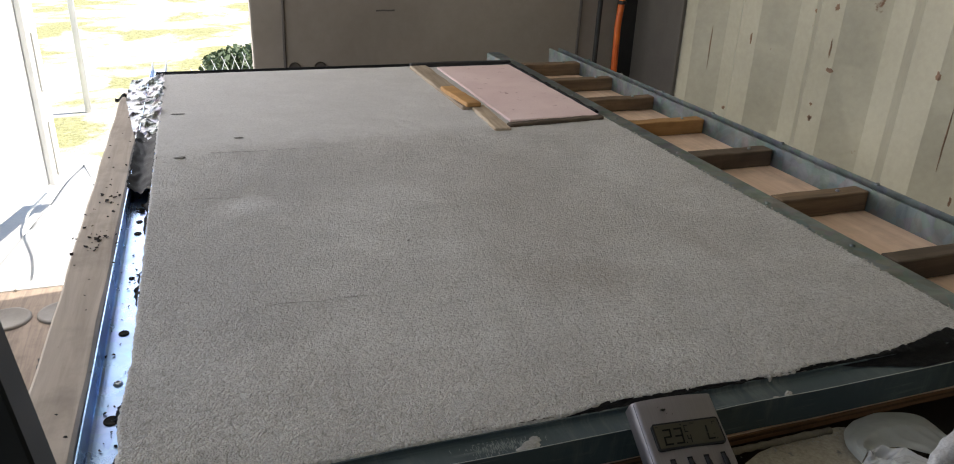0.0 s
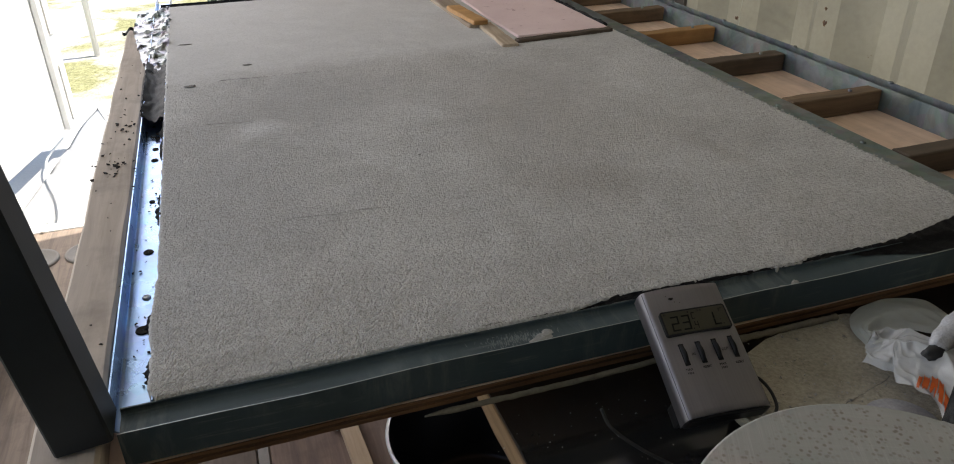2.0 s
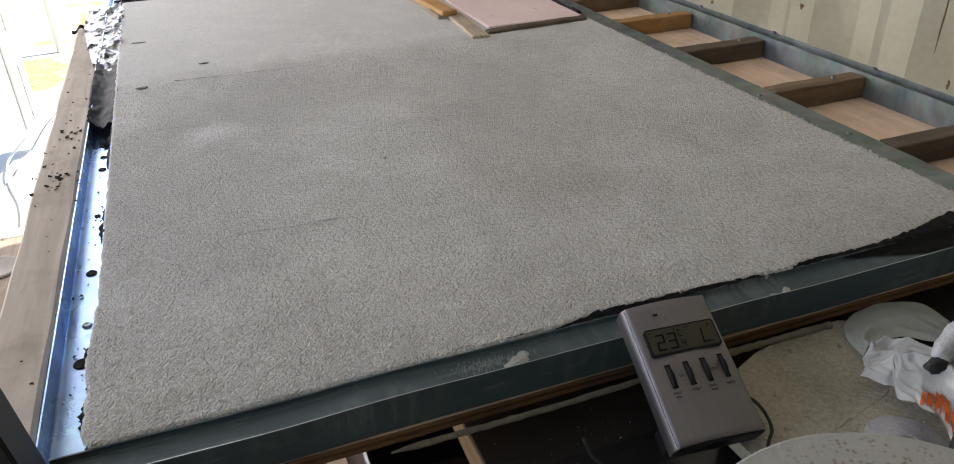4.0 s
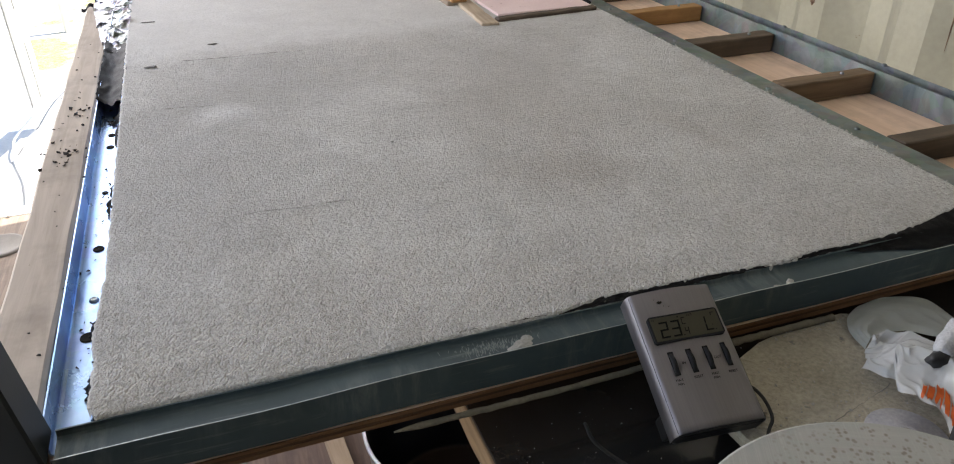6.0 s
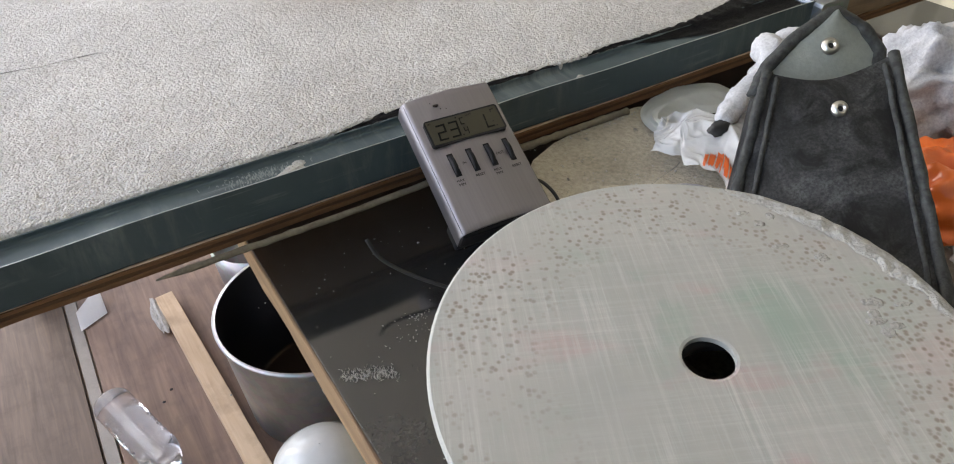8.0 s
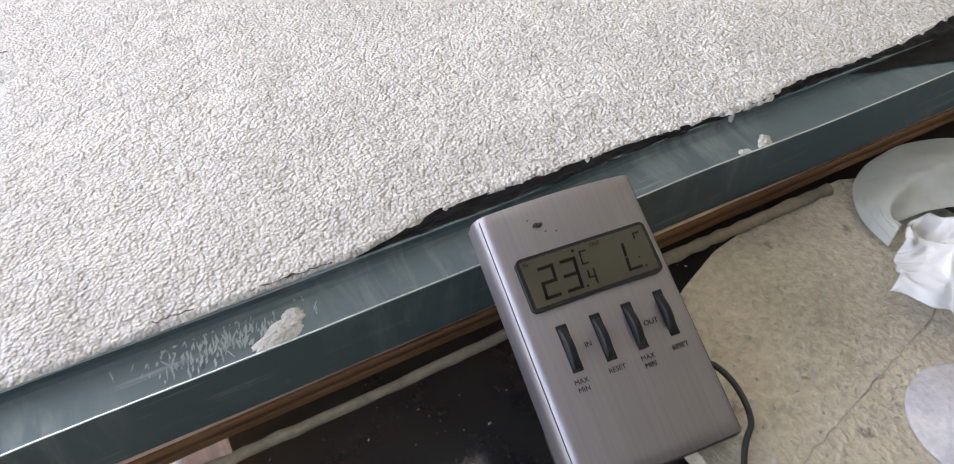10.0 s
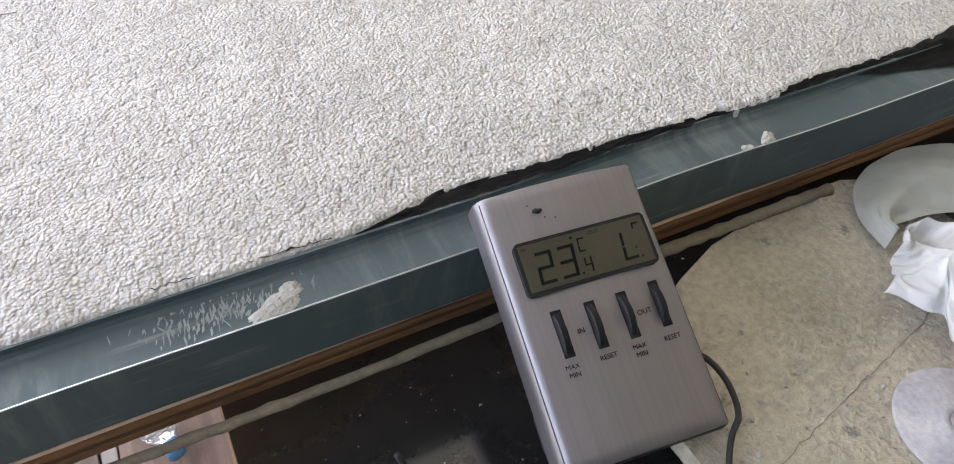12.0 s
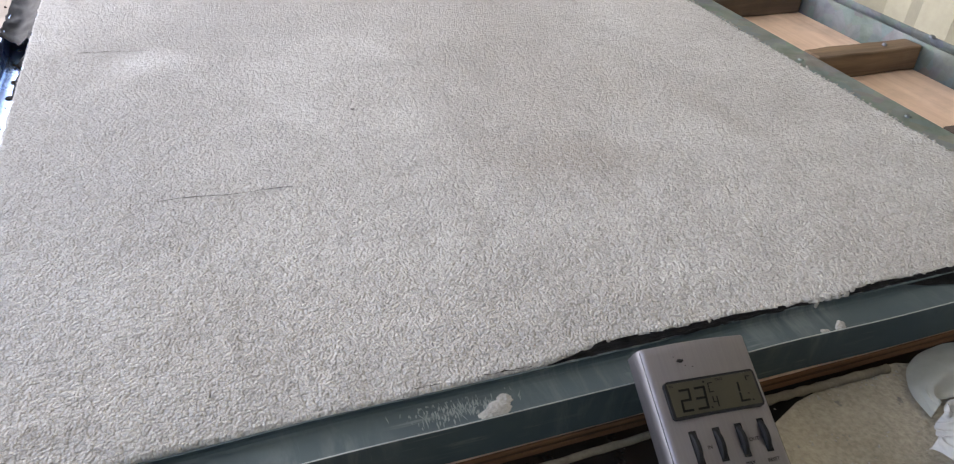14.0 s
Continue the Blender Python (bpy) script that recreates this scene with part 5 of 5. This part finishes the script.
def pouch():
    tl, tr, br_, bl = (Vector(p) for p in ((0.607, -0.154, 0.960), (0.680, -0.190, 0.967), (0.585, -0.318, 0.890), (0.557, -0.188, 0.900)))
    n = (tr - tl).cross(bl - tl).normalized()
    if n.z < 0:
        n = -n
    th = empty("tool_pouch", "worn black leather tool pouch standing open", "pouch")

    def face(u, v):
        p = tl.lerp(tr, u).lerp(bl.lerp(br_, u), v)
        dip = 0.012 * math.sin(math.pi * u) * (1 - v) ** 3
        return p + (bl - tl).normalized() * dip + n * (0.004 * math.sin(math.pi * u) + 0.0012 * noise.noise(p * 60))

    part("front_panel", thicken(grid_sheet(28, 28, face), 0.0022), M_LEATHER, th, "dusty black leather panel", True)
    back = -n * 0.022
    part("back_panel", thicken(grid_sheet(20, 20, lambda u, v: tl.lerp(tr, u).lerp(bl.lerp(br_, u), v) + back * 1.0), 0.002), M_LEATHER, th, smooth=True)
    up = (tl - bl).normalized()

    def flap(u, v):
        half = interp(v, [(0, 0.5), (0.35, 0.46), (0.75, 0.26), (1.0, 0.03)])
        return tl.lerp(tr, 0.5 + (u - 0.5) * 2 * half) - n * 0.015 + up * (0.052 * v - 0.012) + n * 0.006 * math.sin(u * math.pi)

    part("flap", thicken(grid_sheet(16, 16, flap), 0.002), M_SUEDE, th, "grey green suede flap", True)
    part("flap_piping", tube([flap(0, k / 14) for k in range(15)] + [flap(1, 1 - k / 14) for k in range(15)], 0.0046, 12, wobble=0.0016), M_PIPING, th, "fuzzy black piping", True)
    for a in (0, 1):
        part("seam_piping", tube([face(a, k / 16) + n * 0.0005 for k in range(17)], 0.0034, 12, wobble=0.0016), M_PIPING, th, "fuzzy black piping", True)
        part("inner_seam", tube([face(0.085 + 0.83 * a, 0.03 + k / 17) + n * 0.0012 for k in range(17)], 0.0017, 8, wobble=0.0006), M_PIPING, th, "stitched seam", True)
        part("side_panel", thicken(grid_sheet(4, 16, lambda u, v, a=a: face(a, v) + back * u), 0.002), M_LEATHER, th, smooth=True)
    q = n.to_track_quat("Z", "Y").to_matrix().to_4x4()
    for at, r in ((face(0.55, 0.22) + n * 0.001, 0.0052), (flap(0.5, 0.50) + n * 0.001, 0.0056)):
        part("snap", lathe([(0.0003, 0.0010), (r * 0.35, 0.0012), (r * 0.42, 0.0030), (r * 0.62, 0.0034), (r * 0.75, 0.0018), (r, 0.0014), (r, -0.0008)], 24, Matrix.Translation(at) @ q), M_CHROME, th, "round chrome press stud", True)
        part("stud_hole", lathe([(0.0001, 0.0016), (r * 0.33, 0.0016), (r * 0.36, 0.0008)], 18, Matrix.Translation(at) @ q), M_RUBBER, th, "dark hole of the press stud")
    return th


pouch()

bagm, bn, blk, bb = mat("thin_white_plastic", 0.16)
bb.inputs["Base Color"].default_value = (0.78, 0.79, 0.79, 1)
bb.inputs["Transmission Weight"].default_value = 0.25
bump(bn, blk, bb, noise_tex(bn, blk, coords(bn, blk), 75, 4, 0.55, 1.6), 0.28, 0.0018)
bagd = grainy("dusty_bag_plastic", (0.50, 0.52, 0.48), (0.64, 0.66, 0.62), 30, 0.35, bumpy=0.25, fine_scale=90, bump_dist=0.0015)


def crumple(c, size, seed, nu=90, nv=60, fold=1.0, squash=0.15):
    """A crumpled bag: a closed skin folded in sharp creases, its underside pressed flat."""
    def place(u, v):
        a, b = u * 2 * math.pi, (v - 0.5) * math.pi
        d = Vector((math.cos(a) * math.cos(b), math.sin(a) * math.cos(b), math.sin(b)))
        k = 1.0
        for f, amp in ((1.1, 0.34), (2.3, 0.24), (5.0, 0.10), (11.0, 0.04)):
            k += fold * amp * (0.5 - abs(noise.noise(d * f + Vector((seed, f, 0)))) * 2.4)
        p = Vector((d.x * size[0], d.y * size[1], d.z * size[2])) * k
        p.z = max(p.z, -size[2] * squash)
        return Vector(c) + p
    bm = grid_sheet(nu, nv, place)
    bmesh.ops.remove_doubles(bm, verts=bm.verts, dist=1e-6)
    return bm


bag = empty("plastic_bag", "crumpled thin white plastic bag with orange print", "bag")
def along(points, t):
    """A point on a smooth line through the points, t from 0 to 1."""
    c = [Vector(p) for p in points]
    f = min(max(t, 0), 0.9999) * (len(c) - 1)
    i, k = int(f), f - int(f)
    a, b, d, e = c[max(0, i - 1)], c[i], c[i + 1], c[min(len(c) - 1, i + 2)]
    return 0.5 * ((2 * b) + (d - a) * k + (2 * a - 5 * b + 4 * d - e) * k * k + (3 * b - a - 3 * d + e) * k ** 3)


def ridged(x, y, z):
    return 0.5 - abs(noise.noise(Vector((x, y, z)))) * 2.2


OUTER = [(0.618, -0.056, 0), (0.622, -0.035, 0), (0.635, -0.018, 0), (0.653, -0.008, 0), (0.672, -0.004, 0), (0.692, -0.005, 0), (0.719, -0.014, 0), (0.726, -0.032, 0), (0.720, -0.056, 0)]
INNER = [(0.626, -0.053, 0), (0.627, -0.049, 0), (0.632, -0.047, 0), (0.640, -0.048, 0), (0.648, -0.050, 0), (0.662, -0.057, 0), (0.674, -0.069, 0), (0.686, -0.080, 0), (0.698, -0.088, 0)]
SLIT = [(0.617, -0.060, 0), (0.626, -0.056, 0), (0.632, -0.058, 0), (0.645, -0.062, 0), (0.658, -0.072, 0), (0.670, -0.084, 0), (0.694, -0.096, 0)]
HEM = [(0.591, -0.078, 0), (0.596, -0.091, 0), (0.602, -0.101, 0), (0.591, -0.114, 0), (0.591, -0.128, 0), (0.590, -0.146, 0), (0.566, -0.182, 0)]


def loop_place(u, v):
    p = along(OUTER, u).lerp(along(INNER, u), v)
    p.z = 0.8605 + 0.007 * math.sin(math.pi * min(1, 0.06 + v * 0.62)) + 0.003 * v + 0.003 * noise.noise(Vector((u * 3.4, v * 1.4, 3))) + 0.0030 * ridged(u * 1.7 + v * 2.0, v * 1.2, 8) * (0.3 + v) + 0.0010 * ridged(u * 5 - v * 3, v * 4, 5)
    return p


def body_place(u, v):
    p = along(SLIT, u).lerp(along(HEM, u), v)
    wave = min(1.0, v * 4)
    p += Vector((0.004 * noise.noise(Vector((u * 6, v * 3, 1))), 0.004 * noise.noise(Vector((u * 6, v * 3, 9))), 0)) * wave
    p.z = 0.8735 - 0.0115 * v * (1 - u) + v * 0.014 * u + 0.014 * math.sin(math.pi * min(1, 0.10 + 0.84 * v)) * (0.55 + 0.45 * u) + 0.007 * noise.noise(Vector((u * 3.1 + v * 0.5, v * 1.9, 5)))
    p.z += 0.0070 * ridged(u * 1.6 - v * 1.9, v * 0.9 + u, 2) + 0.0026 * ridged(u * 2.6 + v * 3.6, v * 2.6 - u, 4) + 0.0009 * ridged(u * 6 - v * 8, v * 6 + u * 4, 6)
    p.z = max(p.z, 0.8600)
    return p


part("handle_loop", thicken(grid_sheet(70, 26, loop_place), 0.0004), bagd, bag, "dusty translucent bag handle", True)
part("body", thicken(grid_sheet(110, 80, body_place), 0.0004), bagm, bag, smooth=True)
PRINTS = [(0.70, 0.735, 0.80, 0.20), (0.745, 0.785, 0.75, 0.25), (0.795, 0.84, 0.72, 0.28), (0.85, 0.89, 0.72, 0.28), (0.90, 0.94, 0.76, 0.24), (0.95, 0.985, 0.74, 0.26)]
for k, (ua, ub, va, hv) in enumerate(PRINTS):
    def print_place(u, v, k=k, ua=ua, ub=ub, va=va, hv=hv):
        bend = 0.03 * math.sin(u * 3.1) + 0.015 * noise.noise(Vector((u * 3, k, 0)))
        return body_place(ua + (ub - ua) * u, va + hv * v * (0.75 + 0.5 * noise.noise(Vector((u * 2.5, k * 3, 2)))) + bend) + Vector((-0.0004, -0.0004, 0.0011 + 0.0001 * k))
    part("print_bar", thicken(grid_sheet(16, 8, print_place), 0.0002), M_ORANGE, bag, "orange printed bar", True)

gcloth = grainy("grey_knit", (0.36, 0.36, 0.37), (0.54, 0.54, 0.55), 60, 0.9, fine=0.25, fine_scale=500, bumpy=0.7, bump_dist=0.001)
glove = empty("grey_glove", "grey knitted work glove lying behind the pouch", "glove")
part("palm", blob((0.735, -0.082, 0.900), (0.026, 0.032, 0.028), 11, 4, 0.5), gcloth, glove, smooth=True)
part("finger", tube(curve_points([(0.725, -0.075, 0.905), (0.704, -0.078, 0.922), (0.682, -0.098, 0.932), (0.668, -0.112, 0.928)], 15), [0.010, 0.011, 0.0115, 0.012, 0.012, 0.012, 0.012, 0.0115, 0.011, 0.0105, 0.010, 0.0095, 0.009, 0.008, 0.006, 0.004], 20, wobble=0.0032), gcloth, glove, smooth=True)
part("finger", tube(curve_points([(0.712, -0.085, 0.902), (0.676, -0.092, 0.902), (0.650, -0.101, 0.899), (0.628, -0.108, 0.894)], 15), [0.010, 0.0102, 0.0104, 0.0104, 0.0102, 0.010, 0.0098, 0.0096, 0.0094, 0.009, 0.0088, 0.0085, 0.008, 0.0076, 0.007, 0.005], 20, wobble=0.0032), gcloth, glove, smooth=True)
part("finger_tip", blob((0.627, -0.1100, 0.8915), (0.0105, 0.0065, 0.0060), 13, 3, 0.4), M_RUBBER, glove, "dark coated fingertip", True)

obag = empty("orange_bag", "orange and white printed plastic wrapper under the pouch", "bag")
part("wrapper", crumple((0.700, -0.262, 0.880), (0.050, 0.055, 0.034), 9.1, 70, 40), M_ORANGE, obag, smooth=True)
part("white_patch", crumple((0.660, -0.300, 0.882), (0.020, 0.020, 0.022), 2.5, 40, 24), bagm, obag, smooth=True)
rag = empty("grey_rag", "grey felted rag heaped behind the pouch", "rag")
part("cloth", crumple((0.775, -0.175, 0.905), (0.045, 0.05, 0.048), 6.6, 60, 40, 0.7, 1.0), gcloth, rag, smooth=True)

cd = empty("cutting_disc", "small dust covered round cutting wheel on the cement board", "disc", at=(0.576, -0.141, 0.8584))
M_WHEEL = grainy("violet_dusty_wheel", (0.26, 0.26, 0.31), (0.50, 0.49, 0.48), 40, 0.75, fine=0.15, bumpy=0.4)
part("wheel", lathe([(0.0052, 0.0), (0.0052, 0.0026), (0.010, 0.0030), (0.0105, 0.0024), (0.0275, 0.0020), (0.0285, 0.0014), (0.0285, 0.0)], 56), M_WHEEL, cd, smooth=True)
part("hub_ring", lathe([(0.0050, 0.0002), (0.0050, 0.0036), (0.0062, 0.0036), (0.0068, 0.0027)], 32), M_LID, cd, "dusty steel hub ring", True)

# ---- things on the floor below the bench ----
SH = 0.012
ply_boards = [((-0.28, 0.30, 0.0005), (0.056, 1.75, SH)), ((0.088, 0.28, 0.0005), (0.72, 1.70, SH))]
for k, (lo, hi) in enumerate(ply_boards):
    pb = empty("plywood_offcut", ("worn grey-brown plywood offcut lying on the container floor", "reddish plywood offcut lying on the container floor")[k], "plywood", "plywood offcuts")
    part("board", rough_box(lo, hi, 0.001, 12, 0.0005, k), (M_PLY_OLD, M_PLY_RED)[k], pb)
for x, y in ((0.185, 0.735), (0.205, 0.760), (0.165, 0.610), (0.62, 0.40)):
    part("nail_head", lathe([(0.0002, 0.0012), (0.0026, 0.0010), (0.0034, 0.0), (0.0034, -0.001)], 14, pose(x, y, SH)), M_DIRT, pb, "dark nail head")
strip = empty("steel_joint_strip", "grey steel strip lying between the plywood offcuts", "metal strip")
part("strip", rough_box((0.060, 0.30, 0.0005), (0.084, 1.70, 0.009), 0.001, 10, 0.0005, 6), M_LID, strip)
bat = empty("pine_batten", "pale pine batten lying on the plywood", "batten")
part("batten", rough_box((-0.019, -0.45, 0.0), (0.019, 0.45, 0.03), 0.001, 14, 0.001, 15), M_WOOD_PALE, bat)
bat.matrix_basis = pose(0.288, 0.57, SH + 0.0015, 0, 0, 3.5)

M_ALU = zinc_material("cast_aluminium", (0.30, 0.30, 0.29), (0.48, 0.48, 0.465), 0.4)
M_POTIN = plain("dark_pot_inside", (0.008, 0.008, 0.009), 0.3)
pot = empty("cooking_pot", "old aluminium pot with a dark inside and wire handle", "pot", at=(0.478, 0.590, SH + 0.001))
part("body", lathe([(0.001, 0.0), (0.140, 0.0), (0.155, 0.010), (0.172, 0.222), (0.177, 0.225), (0.178, 0.232), (0.1715, 0.233)], 72), M_ALU, pot, smooth=True)
part("inside", lathe([(0.1715, 0.232), (0.168, 0.222), (0.151, 0.014), (0.140, 0.008), (0.001, 0.007)], 72), M_POTIN, pot, "dark inside of the pot", True)
part("lug", boxed((-0.060, -0.186, 0.196), (-0.012, -0.172, 0.228), 0.005), M_ALU, pot)
part("wire_handle", tube(curve_points([(-0.050, -0.190, 0.214), (-0.036, -0.199, 0.220), (-0.014, -0.194, 0.214), (0.05, -0.195, 0.198), (0.125, -0.15, 0.190)], 30), 0.0024, 6), M_RUBBER, pot, "bent black wire handle", True)
lid2 = empty("metal_bowl", "pale metal bowl standing behind the pot", "bowl", at=(0.475, 0.93, SH + 0.001))
part("bowl", lathe([(0.001, 0.0), (0.06, 0.003), (0.095, 0.07), (0.105, 0.17), (0.102, 0.17), (0.092, 0.07), (0.058, 0.006), (0.001, 0.004)], 48), M_ALU, lid2, smooth=True)
gl = empty("glass_bowl", "dusty pale glass bowl turned upside down", "bowl", at=(0.375, 0.325, SH + 0.001))
part("dome", lathe([(0.080, 0.0), (0.090, 0.06), (0.092, 0.10), (0.080, 0.145), (0.052, 0.178), (0.022, 0.190), (0.001, 0.192)], 48), grainy("dusty_glass", (0.50, 0.52, 0.48), (0.66, 0.67, 0.63), 12, 0.2, bumpy=0.1), gl, smooth=True)
M_GLASS, gn, glk, gb = mat("clear_plastic", 0.08)
gb.inputs["Base Color"].default_value = (0.93, 0.95, 0.96, 1)
gb.inputs["Transmission Weight"].default_value, gb.inputs["IOR"].default_value = 0.9, 1.3
bottle = empty("plastic_bottle", "clear ribbed plastic bottle lying on the plywood", "bottle")
prof = [(0.001, 0.003), (0.026, 0.0), (0.034, 0.006)]
for k in range(9):
    prof += [(0.0365, 0.012 + k * 0.017), (0.0325, 0.0205 + k * 0.017)]
prof += [(0.0365, 0.168), (0.036, 0.185), (0.029, 0.205), (0.018, 0.224), (0.013, 0.232), (0.013, 0.246), (0.0115, 0.246)]
part("body", lathe(prof, 36), M_GLASS, bottle, smooth=True)
part("cap", lathe([(0.001, 0.262), (0.0145, 0.262), (0.0150, 0.250), (0.0150, 0.240)], 24), plain("blue_cap", (0.10, 0.30, 0.55), 0.35), bottle, "blue plastic screw cap", True)
bottle.matrix_basis = pose(0.098, 0.755, SH + 0.038, 90, 0, 17)
chip = empty("plaster_chip", "pale plaster chip lying on the plywood", "chip")
part("chip", blob((0.235, 0.98, SH + 0.008), (0.012, 0.06, 0.008), 17, 3, 0.6), M_MORTAR, chip)
paper = empty("white_paper", "torn white cardboard scrap lying on the floor", "cardboard")
part("sheet", thicken(grid_sheet(8, 6, lambda u, v: Vector((0.08 + 0.06 * u, 1.03 + 0.07 * v + 0.03 * u, SH + 0.004 + 0.03 * u * v))), 0.002), M_WHITE, paper)
